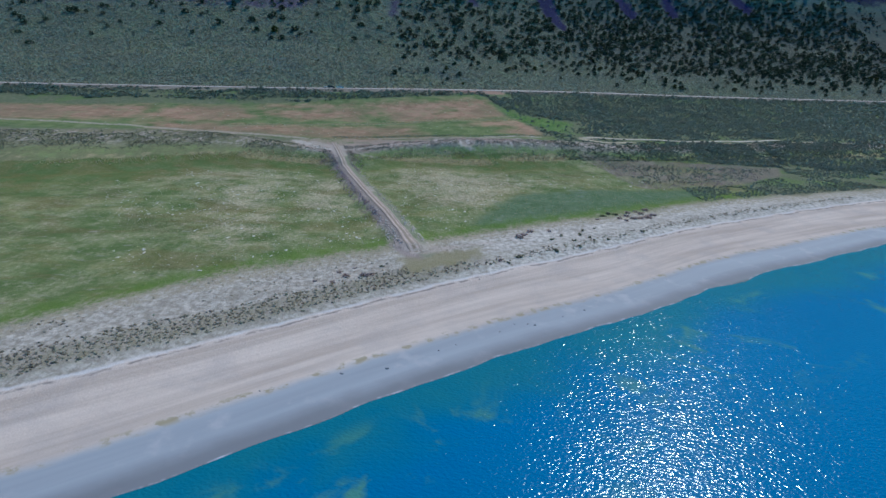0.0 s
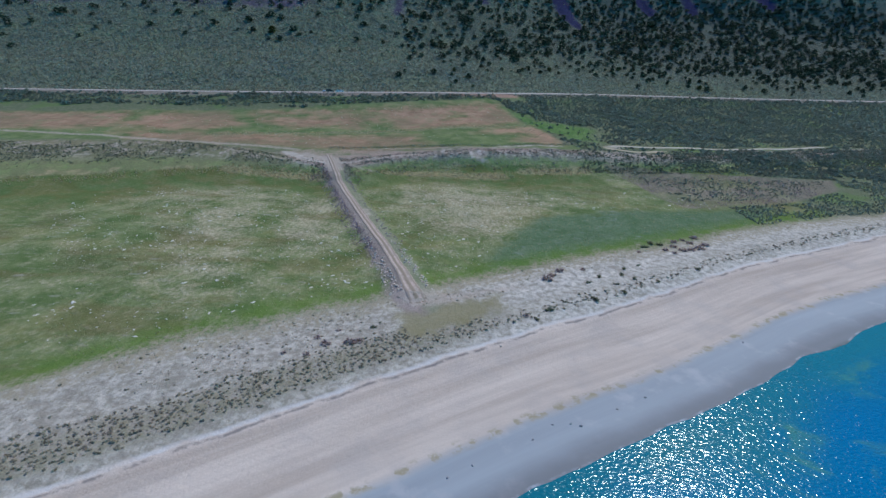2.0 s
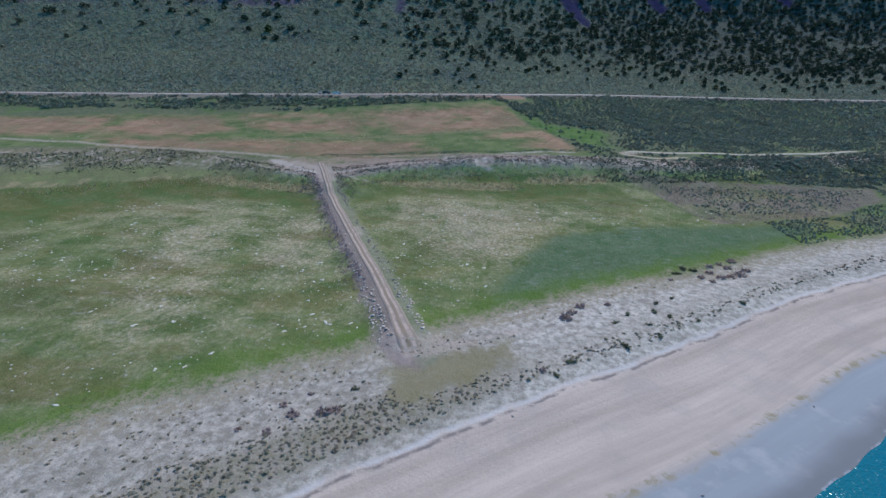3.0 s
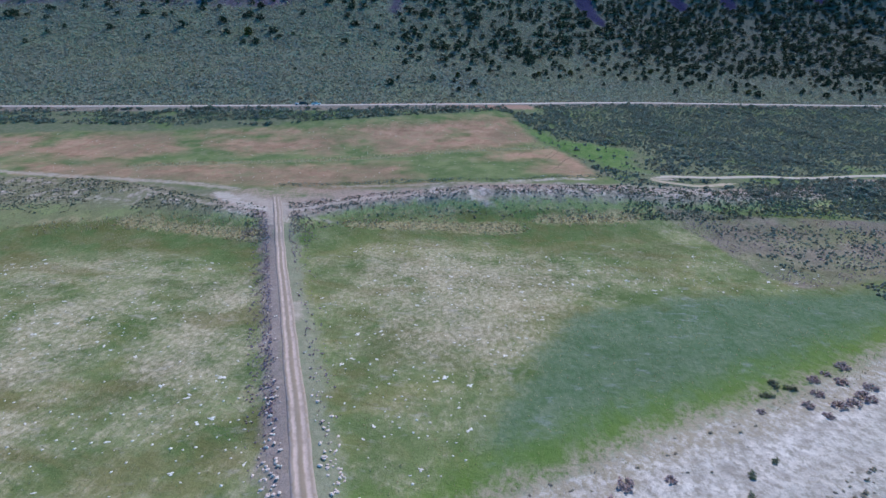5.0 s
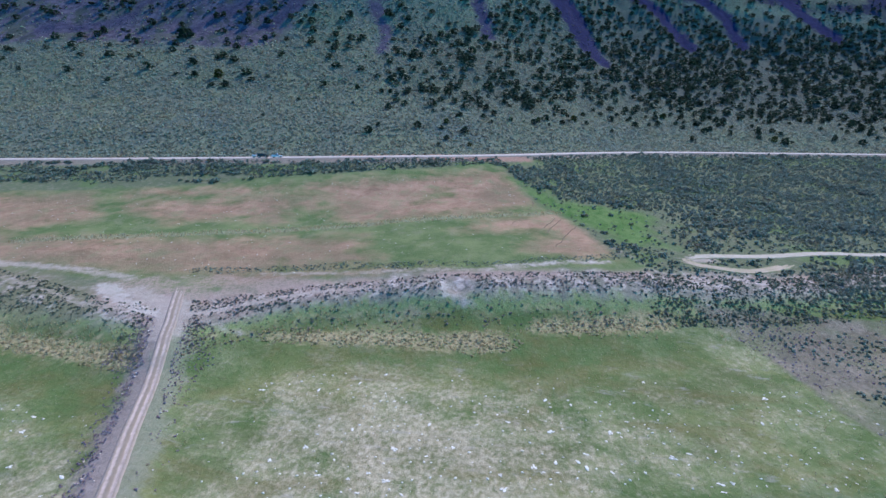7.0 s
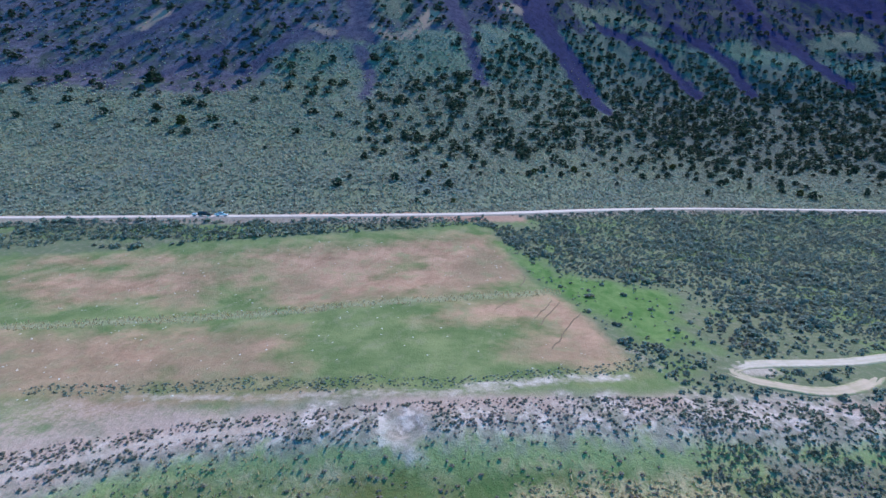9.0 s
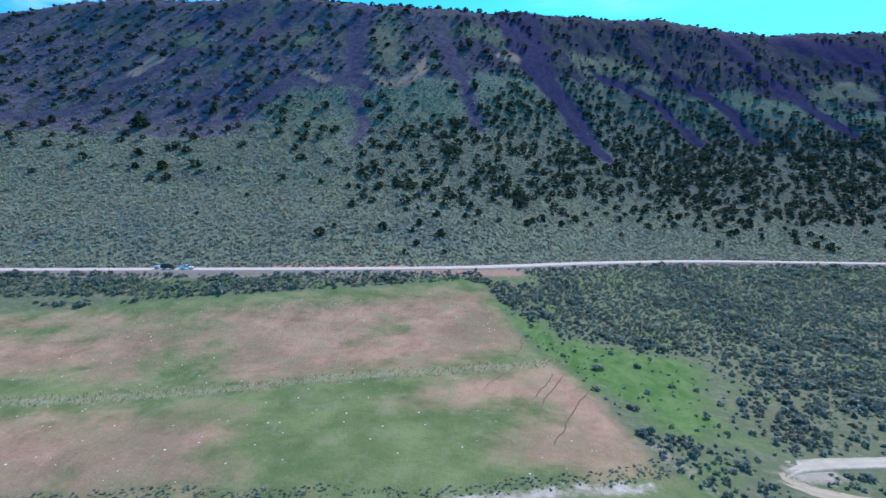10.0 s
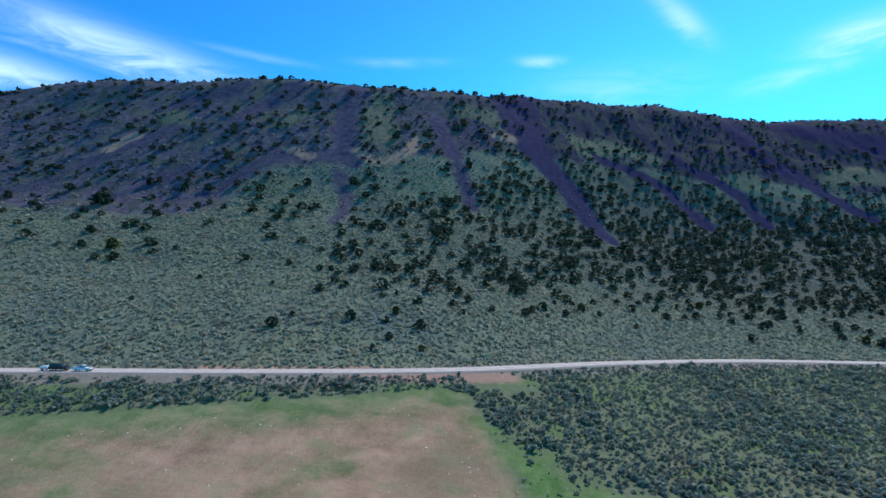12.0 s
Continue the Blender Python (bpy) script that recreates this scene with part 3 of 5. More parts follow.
    loam = n.noise(0.08, 5, 0.66, n.place(0.45, 1.0, 1.0, -6), 0.4)
    sward = n.mix(n.math("MULTIPLY", n.step(loam, 0.5, 0.64), 0.6), sward, n.mix(tuft, (0.10, 0.095, 0.03), (0.24, 0.21, 0.095)))
    wisp = n.math("MULTIPLY", n.step(n.noise(0.5, 5, 0.7, n.place(0.5, 1.0, 1.0, 8), 0.3), 0.54, 0.68), n.step(mid, 0.4, 0.6))
    sward = n.mix(n.math("MULTIPLY", wisp, 0.5), sward, (0.40, 0.37, 0.31))
    lush = n.mix(n.step(n.math("MULTIPLY_ADD", blotch, 0.5, n.math("MULTIPLY", tuft, 0.5)), 0.3, 0.68), (0.06, 0.13, 0.055), (0.15, 0.21, 0.125))
    lush = n.mix(n.math("MULTIPLY", wisp, 0.5), lush, (0.29, 0.325, 0.33))
    dark = n.math("ADD", n.att("dark"), n.math("MULTIPLY", n.math("SUBTRACT", n.math("MULTIPLY_ADD", streak, 0.5, n.math("MULTIPLY", blotch, 0.5)), 0.5), 26))
    sward = n.mix(n.math("MULTIPLY", n.step(dark, -4, 4), 0.88), sward, lush)
    rim = n.math("SUBTRACT", 1.0, n.step(n.math("ADD", n.att("edge_gap"), n.math("MULTIPLY", n.math("SUBTRACT", blotch, 0.5), 16)), 3, 15))
    sward = n.mix(n.math("MULTIPLY", rim, 0.75), sward, n.mix(tuft, (0.08, 0.16, 0.025), (0.17, 0.25, 0.06)))
    verge = n.math("MULTIPLY", n.step(n.math("ADD", n.att("bank_rise"), n.math("MULTIPLY", n.math("SUBTRACT", blotch, 0.5), 1.6)), -1.3, -0.5), n.step(n.noise(0.03, 3, 0.5), 0.3, 0.5))
    sward = n.mix(n.math("MULTIPLY", verge, 0.7), sward, n.mix(n.step(mid, 0.4, 0.6), n.mix(tuft, (0.055, 0.115, 0.03), (0.13, 0.19, 0.065)), n.mix(tuft, (0.085, 0.095, 0.025), (0.19, 0.185, 0.07))))
    colour = n.mix(edge("pasture", 2.0, 9, blotch), colour, sward)
    colour = n.mix(n.math("MULTIPLY", edge("brown", 1.0, 4), n.blendf(n.step(n.noise(0.05, 5, 0.65), 0.36, 0.6), 0.35, 0.8)), colour, n.mix(n.step(n.math("MULTIPLY_ADD", blotch, 0.5, n.math("MULTIPLY", tuft, 0.5)), 0.3, 0.7), (0.125, 0.105, 0.085), (0.32, 0.265, 0.215)))

    colour = n.mix(n.math("MULTIPLY", edge("tan", 1.4, 5, small), n.math("MULTIPLY", n.step(tuft, 0.3, 0.6), 0.9)), colour, n.mix(grit, (0.33, 0.26, 0.125), (0.62, 0.51, 0.30)))

    # dunes and beach
    dune = n.mix(n.step(small, 0.3, 0.7), (0.33, 0.295, 0.24), (0.58, 0.53, 0.445))
    shell = n.step(n.math("ADD", split.outputs[0], n.math("MULTIPLY", n.math("SUBTRACT", mid, 0.5), 30)), -8, 14)
    dune = n.mix(n.math("MULTIPLY", shell, 0.55), dune, n.mix(n.step(small, 0.3, 0.65), (0.44, 0.40, 0.34), (0.78, 0.73, 0.64)))
    dune = n.mix(n.math("MULTIPLY", n.step(tuft, 0.46, 0.62), 0.6), dune, (0.235, 0.215, 0.16))
    dune = n.mix(n.math("MULTIPLY", n.step(n.noise(0.07, 5, 0.66), 0.52, 0.66), 0.4), dune, n.mix(tuft, (0.19, 0.18, 0.13), (0.36, 0.32, 0.26)))
    dune_gap = n.math("MULTIPLY", n.att("edge_gap"), -1.0)
    ragged = n.math("ADD", n.math("MULTIPLY", n.math("SUBTRACT", mid, 0.5), 9), n.math("MULTIPLY", n.math("SUBTRACT", blotch, 0.5), 9))
    dune_mask = n.step(n.math("ADD", dune_gap, ragged), -2.0, 2.0)
    fringe = n.math("MULTIPLY", n.step(n.math("ADD", dune_gap, ragged), -6, -1), n.math("SUBTRACT", 1.0, n.step(n.math("ADD", dune_gap, ragged), 3, 8)))
    colour = n.mix(dune_mask, colour, dune)
    colour = n.mix(n.math("MULTIPLY", fringe, n.step(tuft, 0.32, 0.62)), colour, n.mix(grit, (0.25, 0.22, 0.145), (0.46, 0.40, 0.29)))
    scrubby = n.math("MULTIPLY", n.step(n.att("shore_gap"), 32, 35), n.math("SUBTRACT", 1.0, n.step(n.att("shore_gap"), 39, 43)))
    colour = n.mix(n.math("MULTIPLY", n.math("MULTIPLY", scrubby, n.math("SUBTRACT", 1.0, n.math("MULTIPLY", shell, 0.8))), n.step(small, 0.35, 0.6)), colour, (0.27, 0.25, 0.175))
    colour = n.mix(n.math("MULTIPLY", edge("olive", 2.0, 12, blotch), 0.8), colour, n.mix(tuft, (0.16, 0.155, 0.06), (0.36, 0.31, 0.185)))
    gap = n.math("ADD", n.att("shore_gap"), n.math("MULTIPLY", n.math("SUBTRACT", mid, 0.5), 3.0))
    sand = n.mix(n.step(along, 0.25, 0.75), (0.49, 0.395, 0.315), (0.74, 0.62, 0.51))
    sand = n.mix(n.math("MULTIPLY", n.step(mid, 0.45, 0.7), 0.35), sand, (0.40, 0.36, 0.33))
    sand = n.mix(n.math("MULTIPLY", grit, 0.25), sand, (0.3, 0.26, 0.23))
    beach = n.math("SUBTRACT", 1.0, n.step(gap, 30.2, 31.4))
    colour = n.mix(beach, colour, sand)
    crust = n.math("MULTIPLY", n.step(gap, 29.9, 30.4), n.math("SUBTRACT", 1.0, n.step(gap, 30.6, 31.5)))
    crust = n.math("MULTIPLY", crust, n.step(n.noise(0.22, 4, 0.6), 0.2, 0.6))
    colour = n.mix(n.math("MULTIPLY", crust, 0.7), colour, (0.66, 0.64, 0.61))
    wrack = n.math("MULTIPLY", n.step(gap, 29.0, 29.5), n.math("SUBTRACT", 1.0, n.step(gap, 29.6, 30.1)))
    colour = n.mix(n.math("MULTIPLY", wrack, n.math("MULTIPLY", n.step(n.noise(0.35, 5, 0.66), 0.4, 0.58), 0.75)), colour, (0.17, 0.155, 0.145))
    wet = n.math("SUBTRACT", 1.0, n.step(gap, 9.4, 12.2))
    # damp sand, with the sky's blue reflection painted into its grey
    damp = n.mix(along, (0.25, 0.272, 0.285), (0.40, 0.43, 0.445))
    damp = n.mix(n.step(n.noise(0.16, 4, 0.6), 0.55, 0.7), damp, (0.40, 0.405, 0.41))
    colour = n.mix(wet, colour, damp)
    weed = n.math("MULTIPLY", n.step(gap, 9.6, 11.2), n.math("SUBTRACT", 1.0, n.step(gap, 11.2, 12.6)))
    colour = n.mix(n.math("MULTIPLY", weed, n.step(n.noise(0.5, 4, 0.6), 0.48, 0.62)), colour, (0.36, 0.31, 0.2))
    soaked = n.math("SUBTRACT", 1.0, n.step(gap, 1.0, 5.5))
    colour = n.mix(n.math("MULTIPLY", soaked, 0.7), colour, (0.15, 0.148, 0.15))
    foam = n.math("MULTIPLY", n.step(split.outputs[2], -0.01, 0.005), n.math("SUBTRACT", 1.0, n.step(split.outputs[2], 0.012, 0.03)))
    colour = n.mix(n.math("MULTIPLY", foam, n.step(n.noise(0.35, 4, 0.6), 0.45, 0.75)), colour, (0.5, 0.53, 0.56))
    bed = n.math("SUBTRACT", 1.0, n.step(n.att("shore_gap"), -1.5, 0.0))
    colour = n.mix(bed, colour, (0.07, 0.11, 0.10))

    # worn wheel tracks
    colour = n.mix(n.math("MULTIPLY", edge("flank", 1.6, 8.5, blotch), 0.8), colour, n.mix(n.step(n.math("ADD", n.att("ramp_side"), n.math("MULTIPLY", n.math("SUBTRACT", mid, 0.45), 7)), -1.5, 1.5), n.mix(tuft, (0.18, 0.14, 0.13), (0.45, 0.365, 0.335)), n.mix(tuft, (0.16, 0.18, 0.105), (0.35, 0.34, 0.255))))
    colour = n.mix(n.math("MULTIPLY", edge("trod", 2.0, 8, blotch), n.math("MULTIPLY", n.blendf(n.step(tuft, 0.35, 0.6), 0.3, 0.85), n.step(n.noise(0.12, 5, 0.65), 0.3, 0.56))), colour, n.mix(grit, (0.27, 0.19, 0.145), (0.57, 0.44, 0.355)))
    tread = n.mix(small, (0.37, 0.305, 0.24), (0.56, 0.475, 0.395))
    colour = n.mix(n.math("MULTIPLY", edge("dirt", 1.2, 5.0, small), 0.78), colour, tread)
    colour = n.mix(n.math("MULTIPLY", edge("chalk", 1.0, 6, small), 0.58), colour, n.mix(small, (0.46, 0.41, 0.34), (0.74, 0.68, 0.58)))
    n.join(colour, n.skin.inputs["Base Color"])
    n.join(n.blendf(wet, 0.93, 0.7), n.skin.inputs["Roughness"])
    n.join(n.blendf(wet, 0.02, 0.2), n.skin.inputs["Specular IOR Level"])
    relief = n.math("ADD", n.math("MULTIPLY", small, 0.5), n.math("MULTIPLY", grit, 0.3))
    relief = n.math("MULTIPLY", n.math("ADD", relief, n.math("MULTIPLY", tuft, 0.5)), n.step(n.att("shore_gap"), 4, 36))
    bump(n, relief, 0.75, 0.45)
    return mat


def water_material():
    mat, n = material("lake water", 0.14)
    gap = n.att("shore_gap")
    cloudy = n.noise(0.035, 4, 0.6, None, 0.6)
    deep = n.mix(n.noise(0.012, 3, 0.5), (0.0, 0.115, 0.265), (0.0, 0.18, 0.36))
    shoal = n.mix(cloudy, (0.0, 0.14, 0.215), (0.02, 0.185, 0.20))
    near = n.step(n.math("ADD", gap, n.math("MULTIPLY", n.math("SUBTRACT", cloudy, 0.5), 24)), -18, -1)
    weeds = n.math("MULTIPLY", n.step(n.noise(0.06, 4, 0.6, None, 1.0), 0.54, 0.7), n.math("MULTIPLY", n.step(gap, -42, -16), n.math("SUBTRACT", 1.0, n.step(gap, -9, -2))))
    colour = n.mix(near, deep, shoal)
    colour = n.mix(n.math("MULTIPLY", weeds, 0.6), colour, (0.11, 0.29, 0.12))
    n.join(colour, n.skin.inputs["Base Color"])
    n.skin.inputs["IOR"].default_value = 1.33
    n.skin.inputs["Specular IOR Level"].default_value = 0.3
    n.skin.inputs["Specular Tint"].default_value = (0.62, 0.95, 1.0, 1.0)
    ripple = n.math("ADD", n.noise(1.55, 1.0, 0.5, n.place(1.0, 1.4, 1.0, 20)), n.math("MULTIPLY", n.noise(0.4, 1, 0.5), 0.5))
    bump(n, ripple, 1.0, 0.11)
    return mat


def dirt_road_material(name, pale, dull, verge, rut_wide=0.3, rag=0.5, rut_at=0.42):
    mat, n = material(name, 0.95)
    across = n.att("across")
    small, mid = n.noise(1.1, 5, 0.6), n.noise(0.1, 4, 0.6)
    rut = n.math("ABSOLUTE", n.math("SUBTRACT", n.math("ABSOLUTE", n.math("ADD", across, n.math("MULTIPLY", n.math("SUBTRACT", mid, 0.5), 0.2))), rut_at))
    colour = n.mix(n.step(n.math("ADD", rut, n.math("MULTIPLY", n.math("SUBTRACT", small, 0.5), 0.35)), 0.2 * rut_wide, rut_wide), pale, dull)
    colour = n.mix(n.math("MULTIPLY", n.step(n.noise(0.3, 5, 0.7), 0.42, 0.62), 0.6), colour, tuple(0.5 * (a + b) for a, b in zip(dull, verge)))
    rim = n.step(n.math("ADD", n.math("ABSOLUTE", across), n.math("MULTIPLY", n.math("SUBTRACT", small, 0.5), rag)), 0.68, 0.98)
    colour = n.mix(rim, colour, verge)
    colour = n.mix(n.math("MULTIPLY", small, 0.3), colour, tuple(0.75 * v for v in dull))
    n.join(colour, n.skin.inputs["Base Color"])
    bump(n, small, 0.5, 0.15)
    return mat


def stone_material(name, low, high):
    mat, n = material(name, 0.9)
    own = n.tree.nodes.new("ShaderNodeObjectInfo").outputs["Random"]
    island = n.tree.nodes.new("ShaderNodeNewGeometry").outputs["Random Per Island"]
    tone = n.math("MULTIPLY_ADD", n.noise(4, 4, 0.6), 0.5, n.math("MULTIPLY", n.math("ADD", own, island), 0.3))
    n.join(n.mix(tone, low, high), n.skin.inputs["Base Color"])
    bump(n, n.noise(9, 4, 0.6), 0.5, 0.06)
    return mat


LAND, WATER = ground_material(), water_material()
ROAD = dirt_road_material("gravel road", (0.64, 0.575, 0.51), (0.53, 0.465, 0.40), (0.32, 0.265, 0.215))
TRACK = dirt_road_material("rutted dirt", (0.62, 0.49, 0.405), (0.31, 0.245, 0.17), (0.40, 0.325, 0.27), 0.34, 1.5, 0.46)
LANE = dirt_road_material("sandy lane", (0.53, 0.465, 0.37), (0.49, 0.425, 0.33), (0.30, 0.29, 0.17), 0.5, 1.0)
LOOP_DIRT = dirt_road_material("tan loop dirt", (0.49, 0.395, 0.285), (0.45, 0.36, 0.25), (0.24, 0.26, 0.12), 0.5, 1.6)
# soil darkened by colour to stand for the shade inside a furrow
SHADED_FURROW = dirt_road_material("shaded furrow soil", (0.17, 0.125, 0.08), (0.13, 0.10, 0.06), (0.25, 0.185, 0.125), 0.6, 1.2)
SAGE_LEAF = leafy("sagebrush leaf", (0.09, 0.125, 0.10), (0.37, 0.44, 0.35), (0.30, 0.27, 0.21), 0.0)
SLOPE_LEAF = leafy("hillside sagebrush leaf", (0.095, 0.12, 0.09), (0.54, 0.575, 0.435), (0.32, 0.30, 0.22), 0.0)
BANK_LEAF = leafy("bank scrub leaf", (0.11, 0.12, 0.095), (0.36, 0.365, 0.285), (0.34, 0.28, 0.25), 0.12)
DARK_LEAF = leafy("dark scrub leaf", (0.075, 0.095, 0.065), (0.29, 0.325, 0.235))
STRIP_LEAF = leafy("beach scrub leaf", (0.24, 0.23, 0.17), (0.54, 0.50, 0.38), (0.37, 0.32, 0.26), 0.05)
TWIGS = leafy("bare purple twigs", (0.32, 0.25, 0.24), (0.68, 0.55, 0.51))
WEEDS = leafy("dead purple weeds", (0.21, 0.165, 0.19), (0.54, 0.44, 0.49))
GREEN_SHRUB = leafy("dune shrub leaf", (0.11, 0.135, 0.085), (0.30, 0.335, 0.205))
JUNIPER = leafy("juniper needles", (0.02, 0.04, 0.028), (0.082, 0.13, 0.084))
BRUSH_LEAF = leafy("dark brush leaf", (0.028, 0.042, 0.034), (0.115, 0.145, 0.105))
JUNIPER_LIGHT = leafy("yellowish juniper needles", (0.035, 0.05, 0.018), (0.12, 0.145, 0.05))
GREEN_BLADES = leafy("green grass blades", (0.2, 0.27, 0.11), (0.42, 0.47, 0.24))
TUFT = leafy("dry grass blades", (0.30, 0.26, 0.14), (0.66, 0.57, 0.35))
BARK = plain("grey juniper bark", (0.17, 0.13, 0.10), 0.9)
PALE_STONE = stone_material("pale stone", (0.56, 0.525, 0.43), (0.88, 0.84, 0.72))
RIPRAP = stone_material("pinkish riprap", (0.50, 0.40, 0.33), (0.86, 0.71, 0.60))
BEACH_STONE = stone_material("beach stone", (0.16, 0.155, 0.15), (0.42, 0.41, 0.40))
GREY_STONE = stone_material("dark talus", (0.04, 0.038, 0.054), (0.13, 0.12, 0.145))
POLE_WOOD = plain("weathered pole wood", (0.13, 0.10, 0.08), 0.9)


# ---- mesh helpers ----
def mesh_from(name, verts, faces):
    me = bpy.data.meshes.new(name)
    me.from_pydata([tuple(map(float, v)) for v in verts], [], faces)
    me.update()
    return me


def quick_mesh(name, verts, tris, smooth=True):
    """A mesh of triangles from number arrays."""
    me = bpy.data.meshes.new(name)
    me.vertices.add(len(verts))
    me.vertices.foreach_set("co", np.asarray(verts, np.float32).ravel())
    me.loops.add(3 * len(tris))
    me.loops.foreach_set("vertex_index", np.asarray(tris, np.int32).ravel())
    me.polygons.add(len(tris))
    me.polygons.foreach_set("loop_start", np.arange(0, 3 * len(tris), 3, dtype=np.int32))
    me.polygons.foreach_set("loop_total", np.full(len(tris), 3, np.int32))
    me.polygons.foreach_set("use_smooth", np.full(len(tris), smooth))
    me.update(calc_edges=True)
    return me


def part(name, bm, mat, parent, label="", smooth=False):
    """Links a bmesh as one mesh object under a thing or a part."""
    me = bpy.data.meshes.new(name)
    bm.to_mesh(me)
    bm.free()
    me.materials.append(mat)
    if smooth:
        me.polygons.foreach_set("use_smooth", [True] * len(me.polygons))
    ob = new(name, me)
    ob.parent = parent
    return tagged(ob, label)


def numbers(me, name, values):
    layer = me.attributes.new(name, "FLOAT", "POINT")
    layer.data.foreach_set("value", np.asarray(values, np.float32).ravel())


def grid_mesh(name, gx, gy, gz):
    rows, cols = gx.shape
    me = bpy.data.meshes.new(name)
    me.vertices.add(rows * cols)
    me.vertices.foreach_set("co", np.stack([gx, gy, gz], -1).astype(np.float32).ravel())
    i = np.arange(rows * cols).reshape(rows, cols)
    quads = np.stack([i[:-1, :-1], i[:-1, 1:], i[1:, 1:], i[1:, :-1]], -1).reshape(-1, 4)
    me.loops.add(quads.size)
    me.loops.foreach_set("vertex_index", quads.astype(np.int32).ravel())
    me.polygons.add(len(quads))
    me.polygons.foreach_set("loop_start", np.arange(0, quads.size, 4, dtype=np.int32))
    me.polygons.foreach_set("loop_total", np.full(len(quads), 4, np.int32))
    me.polygons.foreach_set("use_smooth", np.ones(len(quads), bool))
    me.update(calc_edges=True)
    return me


# ---- ground, lake, roads ----
def build_ground():
    far = np.array([3900, 2600, 1700, 1100, 800, 640, 560, 510, 480])
    xs = np.concatenate([-far, np.arange(-460, 470, 2.2), far[::-1]])
    ys = np.concatenate([[-3800, -2400, -1400, -800, -400, -200, -120, -80, -60, -45, -30, -15], np.arange(0, 420, 1.6), np.arange(420, 560, 2.4), np.arange(560, 900, 4), np.arange(900, 1100, 12), [1140, 1220, 1400, 1800, 2500, 3500, 4700]])
    gx, gy = np.meshgrid(xs, ys)
    me = grid_mesh("ground", gx, gy, height(gx, gy))
    for name, values in land_marks(gx, gy).items():
        numbers(me, name, np.clip(values, -400, 900))
    me.materials.append(LAND)
    tagged(new("ground", me), "grassy lakeside land rising to a sagebrush hill", "ground", kind="structure")


def build_water():
    xs = np.concatenate([[-3900, -2000, -1000, -700], np.arange(-520, 521, 6), [700, 1000, 2000, 3900]])
    off = np.array([9, 3, 0, -2, -4, -7, -10, -14, -18, -23, -29, -36, -44, -55, -70, -100, -160, -300, -700, -1500, -3600])
    gx, go = np.meshgrid(xs, off)
    gy = shore(np.clip(gx, -520, 520)) + go
    order = np.argsort(gy[:, 0])
    gx, gy, go = gx[order], gy[order], go[order]
    me = grid_mesh("water", gx, gy, np.zeros_like(gx))
    numbers(me, "shore_gap", go * 0.8)
    me.materials.append(WATER)
    tagged(new("water", me), "rippled blue lake water glittering in the sun", "lake", kind="structure")


def smooth_line(points, step=1.5):
    pts = np.array(points, float)
    run = np.concatenate([[0], np.cumsum(np.hypot(*np.diff(pts, axis=0).T))])
    s = np.arange(0, run[-1], step)
    return np.stack([curve(s, run, pts[:, 0]), curve(s, run, pts[:, 1])], -1)


def ribbon(name, line, half, lift, mat, label, category):
    """A road bed with a slight crown and edges that run into the ground."""
    way = np.gradient(line, axis=0)
    way /= np.hypot(way[:, 0], way[:, 1])[:, None]
    side = np.stack([way[:, 1], -way[:, 0]], -1)
    across = np.array([-1.12, -1, -0.8, -0.55, -0.42, -0.25, 0, 0.25, 0.42, 0.55, 0.8, 1, 1.12])
    drop = np.array([-0.35, -0.02, 0.04, 0.02, -0.02, 0.03, 0.05, 0.03, -0.02, 0.02, 0.04, -0.02, -0.35])
    half = np.broadcast_to(half, len(line))
    gx = line[:, :1] + side[:, :1] * across * half[:, None]
    gy = line[:, 1:] + side[:, 1:] * across * half[:, None]
    gz = height(gx, gy)
    rise = np.interp(np.arange(len(line)), [0, 8, len(line) - 9, len(line) - 1], [-0.9, 1.0, 1.0, -0.9])[:, None]
    gz = 0.5 * gz + 0.5 * gz[:, 6:7] + lift * rise + drop
    gz = np.maximum(gz, height(gx, gy) + np.where(abs(across) > 1.05, -0.5, 0.6 * lift * rise))
    me = grid_mesh(name, gx[::-1], gy[::-1], gz[::-1])
    numbers(me, "across", np.broadcast_to(across, gx.shape))
    me.materials.append(mat)
    return tagged(new(name, me), label, category, kind="structure")


build_ground()
build_water()
road_x = np.arange(-440, 470, 2.0)
ribbon("road", np.stack([road_x, road_y(road_x)], -1), 3.6, 0.22, ROAD, "pale straight gravel road at the hill's foot", "road")
causeway_line = smooth_line(CAUSEWAY)
causeway_line[:, 0] += 0.5 * rough_noise(causeway_line[:, 0] * 0, causeway_line[:, 1], 11, 27, 3) * np.interp(causeway_line[:, 1], [134, 150], [0, 1])
spread = np.interp(np.arange(len(causeway_line)), [0, 5, 12, 60, len(causeway_line)], [1.9, 1.7, 1.35, 1.2, 1.2])
ribbon("farm_track", causeway_line, spread, 0.1, TRACK, "two-rut dirt track on a low causeway", "track")
def bent(line):
    pts = smooth_line(line, 0.8)
    pts[:, 0] += 0.7 * rough_noise(pts[:, 0] * 0 + line[0][0], pts[:, 1], 3.0, 29, 3)
    return pts


# furrows are thin raised ribbons; their shade is painted, not cut in
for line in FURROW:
    ribbon("furrow", bent(line), 0.14, 0.03, SHADED_FURROW, "furrow across the bare soil, its shade put into the colour", "furrow")
ribbon("lane", smooth_line(LOOP[:9]), 1.7, 0.12, LANE, "sandy lane ending in a turning loop", "lane")
ribbon("lane_loop", smooth_line(LOOP[7:-1]), 1.6, 0.09, LOOP_DIRT, "tan dirt arm of the turning loop", "lane")


